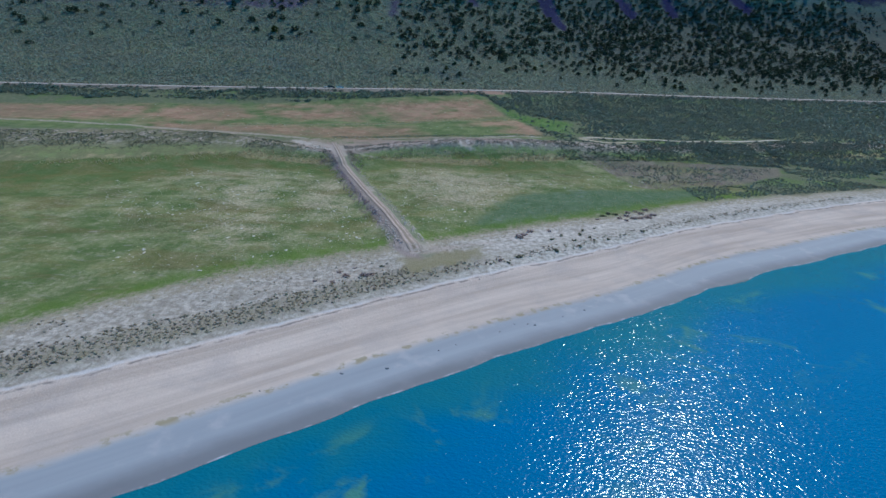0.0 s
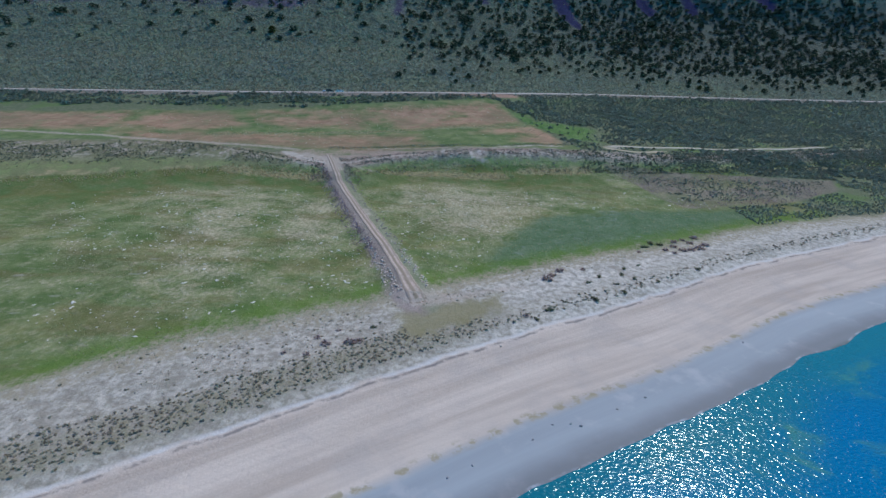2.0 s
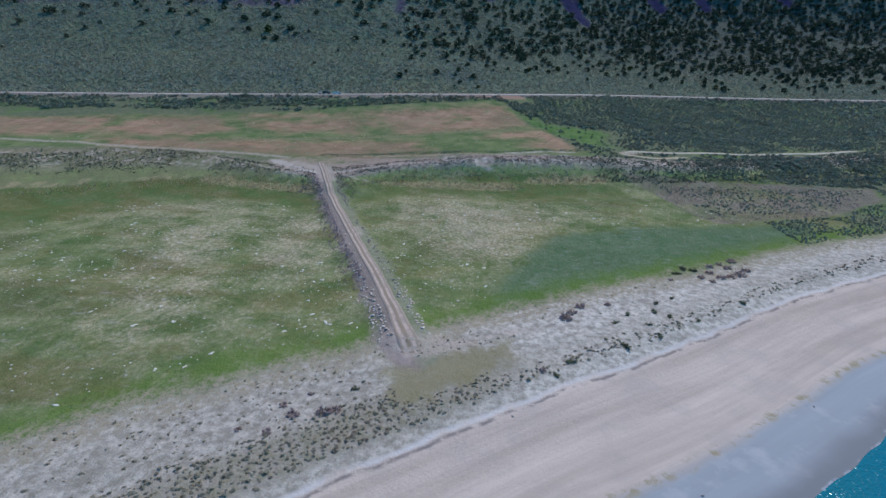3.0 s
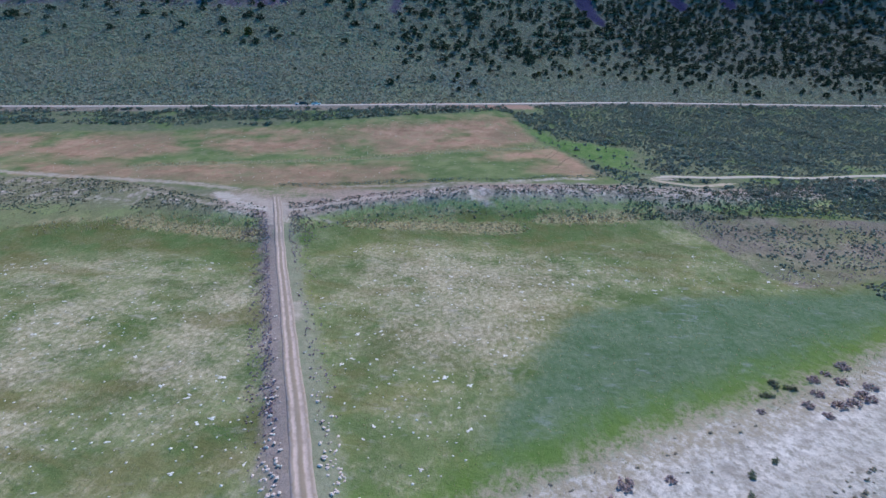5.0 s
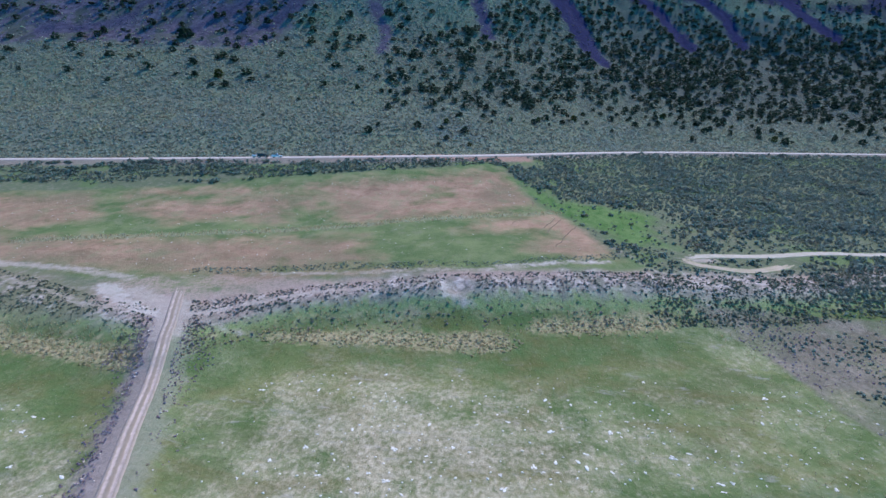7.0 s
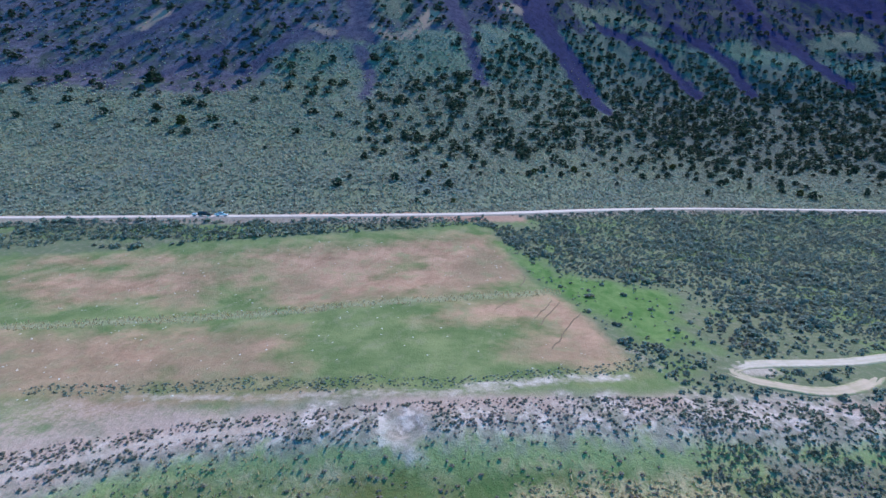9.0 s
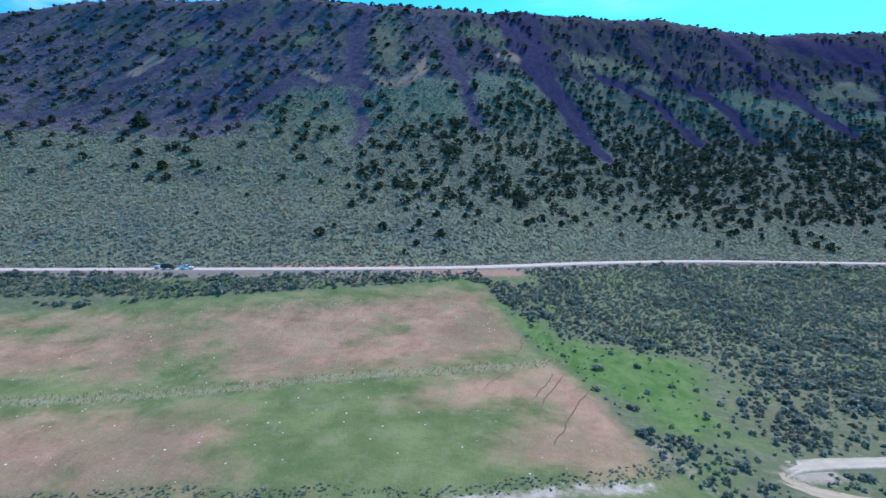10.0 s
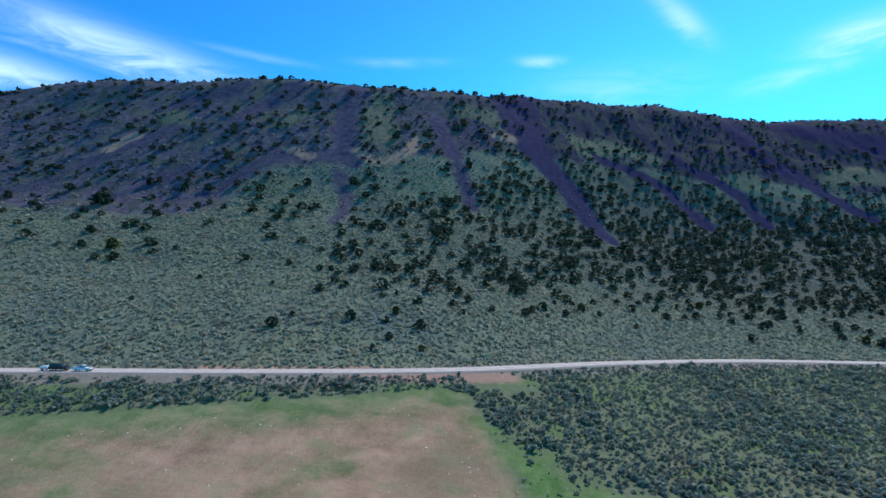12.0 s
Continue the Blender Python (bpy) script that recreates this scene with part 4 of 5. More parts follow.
# ---- plants ----
def clump_cloud(rng, centres, sizes, flat=0.8, leaves=8):
    """Loose clumps of leaf sprays, tilted outward and up, at the given centres."""
    centres, sizes = np.repeat(np.asarray(centres, float), leaves, 0), np.repeat(np.asarray(sizes, float), leaves)[:, None]
    count = len(centres)
    out = rng.normal(0, 1, (count, 3))
    out /= np.linalg.norm(out, axis=1)[:, None]
    middle = centres + out * sizes * rng.uniform(0.3, 0.85, (count, 1)) * (1, 1, flat)
    up = 0.6 * out + (0, 0, 0.75) + rng.normal(0, 0.38, (count, 3))
    up /= np.linalg.norm(up, axis=1)[:, None]
    one = np.cross(up, rng.normal(0, 1, (count, 3)))
    one /= np.linalg.norm(one, axis=1)[:, None]
    two = np.cross(up, one)
    reach = sizes * rng.uniform(0.7, 1.15, (count, 1))
    corners = [middle + reach * (one * math.cos(a) + two * math.sin(a)) * rng.uniform(0.7, 1.15, (count, 1)) for a in (0.0, 2.09, 4.19)]
    return np.stack(corners, 1).reshape(-1, 3), np.arange(3 * count).reshape(-1, 3)


def crown_points(rng, count, wide, low, top):
    """Clump centres of an uneven, rather upright crown with gaps."""
    lobes = [(rng.uniform(0, 6.28), rng.uniform(0.25, 0.6), rng.uniform(0.25, 0.85)) for _ in range(6)]
    out = []
    while len(out) < count:
        h = rng.uniform(0, 1) ** 0.9
        a = rng.uniform(0, 6.28)
        reach = wide * math.sqrt(max(0.04, 1 - ((h - 0.36) / 0.68) ** 2)) * 1.08
        for la, lr, lh in lobes:
            if abs(h - lh) < 0.2 and math.cos(a - la) > 0.55:
                reach *= 1.0 + 0.45 * lr
        if math.cos(3 * a + 7 * h) > 0.82:
            reach *= 0.6
        r = reach * rng.uniform(0.35, 1.0) ** 0.5
        out.append((r * math.cos(a), r * math.sin(a), low + h * (top - low)))
    return np.array(out)


def tree_arrays(rng, count, leaves=8):
    c = crown_points(rng, count, 0.42, 0.03, 0.95)
    return clump_cloud(rng, c, rng.uniform(0.085, 0.15, count) * (60 / count) ** 0.33, 0.9, leaves)


def tapered(bm, start, end, r0, r1, sides=6):
    a, b = Vector(start), Vector(end)
    m = (b - a).to_track_quat("Z", "Y").to_matrix().to_4x4()
    rings = []
    for p, r in ((a, r0), (b, r1)):
        rings.append([bm.verts.new(p + m.to_3x3() @ Vector((r * math.cos(6.2832 * k / sides), r * math.sin(6.2832 * k / sides), 0))) for k in range(sides)])
    for k in range(sides):
        bm.faces.new((rings[0][k], rings[0][(k + 1) % sides], rings[1][(k + 1) % sides], rings[1][k]))
    bm.faces.new(rings[1])


def juniper(seed, mat, label):
    """A unit-high juniper: forked trunk, limbs and a ragged crown."""
    rng = np.random.default_rng(seed)
    root = new("juniper_tree")
    bm = bmesh.new()
    lean = rng.uniform(-0.05, 0.05, 2)
    tapered(bm, (0, 0, -0.08), (lean[0], lean[1], 0.30), 0.05, 0.036, 7)
    tapered(bm, (lean[0], lean[1], 0.30), (lean[0] * 2, lean[1] * 2, 0.8), 0.036, 0.01, 6)
    part("trunk", bm, BARK, root)
    for k in range(4):
        a = 1.57 * k + rng.uniform(-0.4, 0.4)
        h = rng.uniform(0.14, 0.42)
        bm = bmesh.new()
        tapered(bm, (lean[0] * h, lean[1] * h, h), (0.27 * math.cos(a), 0.27 * math.sin(a), h + 0.16), 0.018, 0.006, 5)
        part("limb", bm, BARK, root)
    v, t = tree_arrays(rng, 70, 10)
    me = quick_mesh("crown", v, t)
    me.materials.append(mat)
    crown = new("crown", me)
    crown.parent = root
    return tagged(root, label, "tree", "junipers on the hillside")


def spread_mesh(name, templates, spots, scales, mat, label, category, squash=(0.85, 1.15), sink=0.03, seed=1, tilt=0.0):
    """Many small plants or stones joined into one object."""
    rng = np.random.default_rng(seed)
    spots, scales = np.asarray(spots, float), np.asarray(scales, float)
    z = height(spots[:, 0], spots[:, 1])
    verts, tris, count = [], [], 0
    kinds = rng.integers(0, len(templates), len(spots))
    for k, (tv, tt) in enumerate(templates):
        pick = np.nonzero(kinds == k)[0]
        if not len(pick):
            continue
        a = rng.uniform(0, 6.28, len(pick))
        c, s = np.cos(a), np.sin(a)
        x = tv[None, :, 0] * c[:, None] - tv[None, :, 1] * s[:, None]
        y = tv[None, :, 0] * s[:, None] + tv[None, :, 1] * c[:, None]
        tall = rng.uniform(*squash, len(pick))[:, None]
        size = scales[pick][:, None]
        v = np.stack([x * size + spots[pick, :1], y * size + spots[pick, 1:2], tv[None, :, 2] * size * tall + z[pick][:, None] - sink * size], -1)
        verts.append(v.reshape(-1, 3))
        tris.append((tt[None] + (np.arange(len(pick)) * len(tv))[:, None, None]).reshape(-1, 3) + count)
        count += v.shape[0] * v.shape[1]
    me = quick_mesh(name, np.concatenate(verts), np.concatenate(tris))
    me.materials.append(mat)
    return tagged(new(name, me), label, category, kind="stuff")


def bush_template(seed, count, dome=0.55, size=0.34, leaves=8):
    """A low domed shrub about one metre across."""
    rng = np.random.default_rng(seed)
    a, r = rng.uniform(0, 6.28, count), np.sqrt(rng.uniform(0.0, 1, count)) * 0.42
    h = dome * np.sqrt(1 - (r / 0.5) ** 2) * rng.uniform(0.45, 0.9, count)
    return clump_cloud(rng, np.stack([r * np.cos(a), r * np.sin(a), h], -1), rng.uniform(0.7, 1.2, count) * size * (6 / count) ** 0.3, 0.85, leaves)


def scatter(seed, count, box, chance, gap=None):
    """Random plan points kept by a chance that depends on place."""
    rng = np.random.default_rng(seed)
    x, y = rng.uniform(box[0], box[1], count), rng.uniform(box[2], box[3], count)
    keep = rng.uniform(0, 1, count) < chance(x, y)
    p = np.stack([x[keep], y[keep]], -1)
    if gap:
        cell, taken, out = gap, {}, []
        for q in p:
            key = (int(q[0] // cell), int(q[1] // cell))
            near = [o for dx in (-1, 0, 1) for dy in (-1, 0, 1) for o in taken.get((key[0] + dx, key[1] + dy), ())]
            if all((q[0] - o[0]) ** 2 + (q[1] - o[1]) ** 2 > gap * gap for o in near):
                taken.setdefault(key, []).append(q)
                out.append(q)
        p = np.array(out)
    return p


def off_road(x, y):
    cx = np.clip(x, -520, 520)
    return (abs(y - road_y(cx)) > 5.2) & (line_gap(x, y, LOOP) > 2.6) & (line_gap(x, y, CAUSEWAY) > 3.5)


def clear_dirt(x, y):
    return np.max([wide - line_gap(x, y, line) for line, wide in DIRT], 0) < 0.3


def in_view(x, y, slack=30):
    """The wedge of land that the flight looks over."""
    return abs(x - 3) < 0.82 * (y - 0) + slack


# sagebrush flat between the lane and the road, and the strip beside the road
def flat_chance(x, y):
    d = y - road_y(x)
    right = (inside(x, y, FIELD) < -1.5) & (x > 0) & (y > top_y(x) + 6) & (d < -5)
    strip_left = (d < -5) & (d > -6 - 23 - 5 * rough_noise(x, y, 18, 31)) & (inside(x, y, FIELD) < -1.0) & (x <= 6)
    meadow = inside(x, y, MEADOW)
    ragged = meadow + 7 * rough_noise(x, y, 13, 44)
    thin = ease(ragged, 1.0, -10) * 0.95 + 0.03
    patch = ease(rough_noise(x, y, 20, 41, 3) + 0.8 * rough_noise(x, y, 6, 42, 2), -0.26, 0.2)
    far = ease(y, 335, 400)
    bare = ease(np.hypot(x - 12, (y - 402) * 1.6), 8, 19)
    low_right = 0.9 * ease(rough_noise(x, y, 12, 45), -0.4, 0.0) * (((x > 84) & (inside(x, y, BROWN) < -1)) * 1.0 + 0.26 * (inside(x, y, BROWN) > 6 + 5 * rough_noise(x, y, 9, 56))) * ((y > edge_y(x) + 2) & (y <= top_y(x) + 6))
    return low_right * in_view(x, y, 40) + (right * (0.16 + 0.45 * far + (0.84 - 0.45 * far) * patch) * thin + strip_left * ease(rough_noise(x * 0.35, y - 0.25 * x, 7, 43), -0.36, 0.05)) * off_road(x, y) * bare * in_view(x, y, 40)


SAGES = [bush_template(k, 8, 0.62, 0.25, 7) for k in range(8)]
SMALL_SAGES = [bush_template(10 + k, 3, 0.5, 0.33, 5) for k in range(6)]
rng = np.random.default_rng(5)
spots = np.concatenate([
    scatter(101, 42000, (0, 230, 285, 505), flat_chance, 1.15),
    scatter(112, 20000, (-300, 6, 325, 412), flat_chance, 1.15),
])
spread_mesh("sagebrush_flat", SAGES, spots, (0.8 + 1.4 * rng.uniform(0, 1, len(spots)) ** 1.7) * (0.85 + 0.5 * ease(rough_noise(spots[:, 0], spots[:, 1], 16, 48, 3), -0.2, 0.4)), SAGE_LEAF, "grey-green sagebrush covering the flat beside the road", "sagebrush", squash=(0.75, 1.2), seed=7)
spots = np.concatenate([
    scatter(113, 34000, (0, 230, 285, 505), lambda x, y: np.minimum(1, flat_chance(x, y) * 1.1 + 0.06 * (flat_chance(x, y) > 0)), 0.75),
    scatter(114, 24000, (-300, 6, 325, 412), flat_chance, 0.75),
    scatter(115, 24000, (60, 260, 205, 300), flat_chance, 0.7),
])
far_spots = scatter(111, 60000, (60, 430, 205, 530), lambda x, y: flat_chance(x, y) * ((x > 230) | (y < 285)), 1.0)
sizes = np.concatenate([rng.uniform(0.35, 0.8, len(spots)), rng.uniform(1.2, 2.3, len(far_spots)) * np.where((far_spots[:, 0] < 190) & (far_spots[:, 1] < 290), 0.42, 1.0)])
spots = np.concatenate([spots, far_spots])
spread_mesh("low_sagebrush", SMALL_SAGES, spots, sizes, SAGE_LEAF, "small grey-green sagebrush among the taller bushes", "sagebrush", squash=(0.7, 1.2), seed=6)


# scrub on the bank
def bank_chance(x, y):
    t = (y - foot_y(x)) / np.maximum(top_y(x) + 5 - foot_y(x), 5)
    clot = ease(rough_noise(x, y, 6, 47, 3), -0.25, 0.2)
    dense = np.where(x > 40, 0.95, np.where(x < -66, 0.85 * ease(t, 0.25, 0.55) * ease(rough_noise(x, y, 16, 54), -0.45, 0.05), 0.95 * ease(t, 0.45, 0.65) + 0.16)) * (0.45 + 0.55 * clot)
    near_ramp = 0.9 * ((line_gap(x, y, CAUSEWAY) < 9) & (y > 230) & (y < 251))
    return ((t > 0) & (t < 1.0)) * np.maximum(dense, near_ramp) * off_road(x, y) * clear_dirt(x, y) * (np.hypot(x - PIT[0], y - PIT[1]) > 4) * in_view(x, y, 40)


LOW = [bush_template(20 + k, 3, 0.45, 0.34, 5) for k in range(6)]
spots = scatter(102, 330000, (-230, 260, 205, 400), bank_chance, 0.4)
ends = (spots[:, 0] < -67) | (spots[:, 0] > 30 + 24 * np.random.default_rng(30).uniform(0, 1, len(spots)))
sizes = 0.28 + 0.5 * np.random.default_rng(6).uniform(0, 1, len(spots)) ** 2.0
spread_mesh("bank_scrub", LOW, spots[~ends], sizes[~ends], BANK_LEAF, "dark low scrub on the pale eroded bank", "scrub", squash=(0.6, 1.0), seed=8)
spread_mesh("dark_scrub", LOW, spots[ends], sizes[ends] * np.where(spots[ends, 0] < 0, 0.95, 1.25), DARK_LEAF, "dense dark green scrub on the overgrown bank", "scrub", squash=(0.7, 1.1), seed=9)


hedge = scatter(312, 9000, (-76, 42, 270, 302), lambda x, y: 0.85 * ease(2.4 - line_gap(x, y, SCRUB_ROW) + 2 * rough_noise(x, y, 6, 57), 0, 0.8) * clear_dirt(x, y), 0.4)
spread_mesh("hedge_scrub", LOW, hedge, np.random.default_rng(31).uniform(0.25, 0.55, len(hedge)), SAGE_LEAF, "low grey-green scrub edging the upper field", "scrub", squash=(0.7, 1.0), seed=32)


# hillside sagebrush
def slope_chance(x, y):
    d = y - road_y(x)
    scree = np.max([strip(x, y, *s) for s in SCREE], 0)
    return (d > 5.2) * (d < 330) * np.where(scree > -2, 0.06, 1.0) * (0.9 - 0.55 * ease(d, 170, 280)) * (1 - 0.9 * ease(inside(x, y, HIGH) + 20 * rough_noise(x, y, 18, 75), -5, 5)) * (1 - 0.75 * wood_cover(x, y) * ease(x, 0, 110)) * in_view(x, y, 20)


TINY = [bush_template(40 + k, 2, 0.5, 0.4, 5) for k in range(6)]
spots = scatter(103, 185000, (-430, 430, 345, 700), slope_chance, 0.78)
d = spots[:, 1] - road_y(spots[:, 0])
spread_mesh("hillside_sagebrush", TINY, spots, 0.58 + 0.95 * np.random.default_rng(9).uniform(0, 1, len(spots)) ** 1.6, SLOPE_LEAF, "sparse sagebrush dotted over the dry hillside", "sagebrush", seed=10)


# scrub strip above the beach
def strip_chance(x, y):
    k = (y - shore(x)) * 0.8
    left = ease(x, 15, -25)
    band = ease(k, 33, 35) * (1 - ease(k, 40.5, 44))
    wide = ease(k, 44, 46) * (1 - ease(y, edge_y(x) - 3, edge_y(x))) * (0.03 + 0.12 * ease(rough_noise(x, y, 9, 33), 0.0, 0.3)) * (1 - 0.7 * ease(x, 0, 12))
    return (band * (0.3 + 0.65 * left) * np.where(x > 0, 1 - ease(k, 36, 38), 1.0) + wide) * (inside(x, y, OLIVE) < 0)


spots = scatter(104, 260000, (-125, 150, 0, 260), strip_chance, 0.5)
spread_mesh("beach_scrub", LOW, spots, (0.28 + 0.5 * np.random.default_rng(11).uniform(0, 1, len(spots)) ** 1.5) * np.where((spots[:, 1] - shore(spots[:, 0])) * 0.8 > 44, 0.75, 1.0), STRIP_LEAF, "low olive scrub along the top of the beach", "scrub", squash=(0.45, 0.8), seed=12)


# ---- junipers ----
def tree_zone(x, y):
    """Chance of a juniper: thick on the lower right slopes, thin elsewhere."""
    d = y - road_y(x)
    thick = wood_cover(x, y)
    clumpy = (0.75 + 0.55 * ease(x, 20, 150)) * (0.12 + 0.6 * ease(rough_noise(x, y, 26, 61) + 0.4 * rough_noise(x, y, 11, 62, 2), -0.35, 0.2))
    thin = 0.05 * ease(d, 30, 60) * ease(x, -140, 0) * (d < 120) + 0.05 * ease(d, 90, 200) * (d < 385)
    bare = np.max([strip(x, y, *s) for s in SCREE], 0) < -1.0
    return np.maximum(thick * clumpy * 1.0, thin) * (bare | (d > 320)) * in_view(x, y, 25)


JUNIPERS = [juniper(200 + k, JUNIPER, "dark green bushy juniper on the dry slope") for k in range(5)]
JUNIPERS += [juniper(220 + k, JUNIPER_LIGHT, "yellowish green juniper among darker ones") for k in range(1)]
WEST_TREES = [(-231, 559, 8.5), (-228, 562, 6), (-202, 518, 4.2), (-205, 521, 3.6), (-193, 501, 4), (-178, 503, 5.6), (-168, 491, 4.2), (-186, 548, 4.6), (-219, 587, 5),
              (-215, 591, 4.2), (-192, 584, 5.6), (-179, 588, 5), (-264, 574, 5.2), (-262, 548, 5), (-294, 560, 5.5), (-240, 573, 5), (-191, 529, 3.4), (-172, 565, 4),
              (-118, 602, 5.6), (-118, 563, 3.6), (-116, 476, 2), (-147, 506, 2.6), (-125, 446, 1.9)]
EAST_TREES = [(-90, 610, 5.6), (-11, 636, 5), (-26, 713, 6), (-7, 705, 5.2), (-75, 670, 5), (-17, 657, 6), (21, 480, 3.4), (169, 518, 3.6), (174, 514, 4.4),
              (161, 521, 2.8), (117, 506, 3.2), (-12, 424, 2.4), (-27, 421, 1.8), (-28, 444, 2.2), (-24, 431, 2.6), (-3, 463, 2.4), (-22, 467, 2), (-16, 500, 2.6),
              (-87, 500, 2.8), (-71, 497, 2.6), (-66, 498, 2.8), (-83, 474, 1.8)]
rng = np.random.default_rng(77)
wild = scatter(301, 42000, (-420, 450, 400, 940), tree_zone, 4.7)
wild = wild[np.argsort(wild[:, 1] - road_y(wild[:, 0]))]
wild_high = rng.uniform(2.9, 5.3, len(wild)) * np.where(rng.uniform(0, 1, len(wild)) < 0.3, 0.65, 1.0)
near = [(x, y, h) for x, y, h in WEST_TREES + EAST_TREES] + [(x, y, h) for (x, y), h in zip(wild[:240], 0.78 * wild_high[:240])]
first_poses = []
for k, (x, y, h) in enumerate(near):
    m = pose(x, y, level(x, y) - 0.05, 0, 0, rng.uniform(0, 360)) @ Matrix.Diagonal((h * rng.uniform(0.85, 1.15), h * rng.uniform(0.85, 1.15), 0.92 * h, 1))
    kind = 5 if rng.uniform() < 0.07 else k % 5
    if k < 6:
        first_poses.append(m)
    else:
        copy_thing(JUNIPERS[kind], m)
for tree, m in zip(JUNIPERS, first_poses):
    tree.matrix_basis = m
SPARE_TREES = [tree_arrays(np.random.default_rng(240 + k), 36, 8) for k in range(6)]
spread_mesh("juniper_wood", SPARE_TREES, wild[240:], wild_high[240:] * 1.15, JUNIPER, "open juniper wood over the upper slope", "woodland", seed=14, squash=(0.62, 0.9))


def high_chance(x, y):
    d = y - road_y(x) - ridge_back(x) * ease(y - road_y(x), 260, 400)
    ridge = ease(d, 380, 392) * (1 - ease(d, 404, 416)) * (0.75 + 0.25 * ease(rough_noise(x, y, 40, 71, 2), -0.3, 0.15))
    slope = ease(d, 190, 240) * (1 - ease(d, 370, 380)) * np.where(x > 60, 0.85, 0.75) * ease(rough_noise(x, y, 26, 73) + 0.5 * rough_noise(x, y, 9, 74, 2), -0.3, 0.3)
    bare = np.max([strip(x, y, *s) for s in SCREE], 0) < 0.5
    return np.maximum(ridge, slope * bare) * in_view(x, y, 15)


spots = scatter(302, 34000, (-520, 560, 540, 1010), high_chance, 2.7)
spread_mesh("upper_slope_brush", [bush_template(260 + k, 9, 0.75, 0.27, 8) for k in range(6)], spots, 1.2 + 3.9 * np.random.default_rng(15).uniform(0, 1, len(spots)) ** 3.4, BRUSH_LEAF, "dark brush scattered over the rocky upper slope", "brush", seed=16, squash=(0.7, 1.1), sink=0.12)


# ---- talus, stones, dune shrubs ----
def rock_template(seed, flat=0.7):
    rng = np.random.default_rng(seed)
    bm = bmesh.new()
    bmesh.ops.create_icosphere(bm, subdivisions=1, radius=0.5)
    bm.verts.index_update()
    v = np.array([w.co[:] for w in bm.verts]) * rng.uniform(0.68, 1.18, (len(bm.verts), 1)) * (1, rng.uniform(0.7, 1.0), flat)
    t = np.array([[w.index for w in face.verts] for face in bm.faces])
    bm.free()
    return v, t


ROCKS = [rock_template(400 + k) for k in range(5)]


def talus_chance(x, y):
    s = np.max([strip(x, y, *s) for s in SCREE], 0)
    return ease(s, -4, 2) * ((y - road_y(x)) < 260) * in_view(x, y, 0)


spots = scatter(303, 60000, (-340, 340, 540, 780), talus_chance, 1.6)[:3800]
spread_mesh("talus", ROCKS, spots, np.random.default_rng(17).uniform(0.5, 1.5, len(spots)), GREY_STONE, "dark purplish talus blocks lying in scree chutes", "talus", seed=18)

def stone_cluster(seed):
    """A flat stone broken into a few uneven lumps."""
    rng = np.random.default_rng(seed)
    verts, tris, count = [], [], 0
    for k in range(4):
        v, t = ROCKS[int(rng.integers(0, len(ROCKS)))]
        verts.append(v * rng.uniform(0.3, 0.62) * (rng.uniform(0.8, 1.5), 1, 1) + (*rng.uniform(-0.34, 0.34, 2), -0.05))
        tris.append(t + count)
        count += len(v)
    return np.concatenate(verts), np.concatenate(tris)


ROCK_MESHES = []
for k, rock in enumerate(ROCKS):
    for tag, mat in (("boulder", RIPRAP), ("stone", PALE_STONE), ("beach_rock", BEACH_STONE)):
        me = quick_mesh(tag, *(stone_cluster(420 + k) if tag == "stone" else rock), False)
        me.materials.append(mat)
        ROCK_MESHES.append(me)


def lay_rock(name, kind, tone, x, y, size, turn, squat, label, group):
    ob = new(name, ROCK_MESHES[3 * kind + tone])
    ob.matrix_basis = pose(x, y, level(x, y) + 0.12 * size * squat, 0, 0, turn) @ Matrix.Diagonal((size, size * 0.9, size * squat, 1))
    return tagged(ob, label, "rock", group)


# riprap along both flanks of the causeway
rng = np.random.default_rng(81)
path = np.array(causeway_line)
count = 0
while count < 295:
    k = int(min(len(path) - 2, 4 + abs(rng.normal(0, 1)) * 14)) if rng.uniform() < 0.72 else rng.integers(4, len(path) - 14)
    way = path[k + 1] - path[k]
    way = way / np.hypot(*way)
    off = rng.choice([-1, 1]) * rng.uniform(2.4, 4.9)
    x, y = path[k] + np.array([way[1], -way[0]]) * off + rng.normal(0, 0.3, 2)
    lay_rock("boulder", int(rng.integers(0, 5)), 0, x, y, rng.uniform(0.25, 0.68) * (1.15 if y < 172 else 0.85), rng.uniform(0, 360), rng.uniform(0.5, 0.8), "pinkish rubble block on the causeway's flank", "riprap along the causeway")
    count += 1


# pale stones strewn over the pasture
def stone_chance(x, y):
    ok = (y > edge_y(x) + 8) & (y < foot_y(x) - 16) & (x < 78) & (line_gap(x, y, CAUSEWAY) > 6) & (inside(x, y, DARK) < -2)
    rows = ease(rough_noise(x, y * 1.4, 14, 91), -0.15, 0.3)
    return ok * (0.06 + 0.5 * rows) * (abs(x) < 0.7 * y)


spots = scatter(304, 14000, (-130, 78, 110, 245), stone_chance, 1.0)
pick = np.random.default_rng(19).permutation(len(spots))[:290]
rng = np.random.default_rng(82)
for x, y in spots[pick]:
    lay_rock("stone", int(rng.integers(0, 5)), 1, x, y, 0.5 + 0.8 * rng.uniform(0, 1) ** 1.6, rng.uniform(0, 360), rng.uniform(0.25, 0.4), "small whitish stone lying in the grass", "pale stones in the pasture")
if len(spots) > 290:
    rest = np.random.default_rng(19).permutation(len(spots))[290:1600]
    spread_mesh("pebbles", ROCKS, spots[rest], np.random.default_rng(20).uniform(0.25, 0.62, len(rest)), PALE_STONE, "small pale stones scattered in the grass", "pebbles", seed=21, squash=(0.25, 0.4))

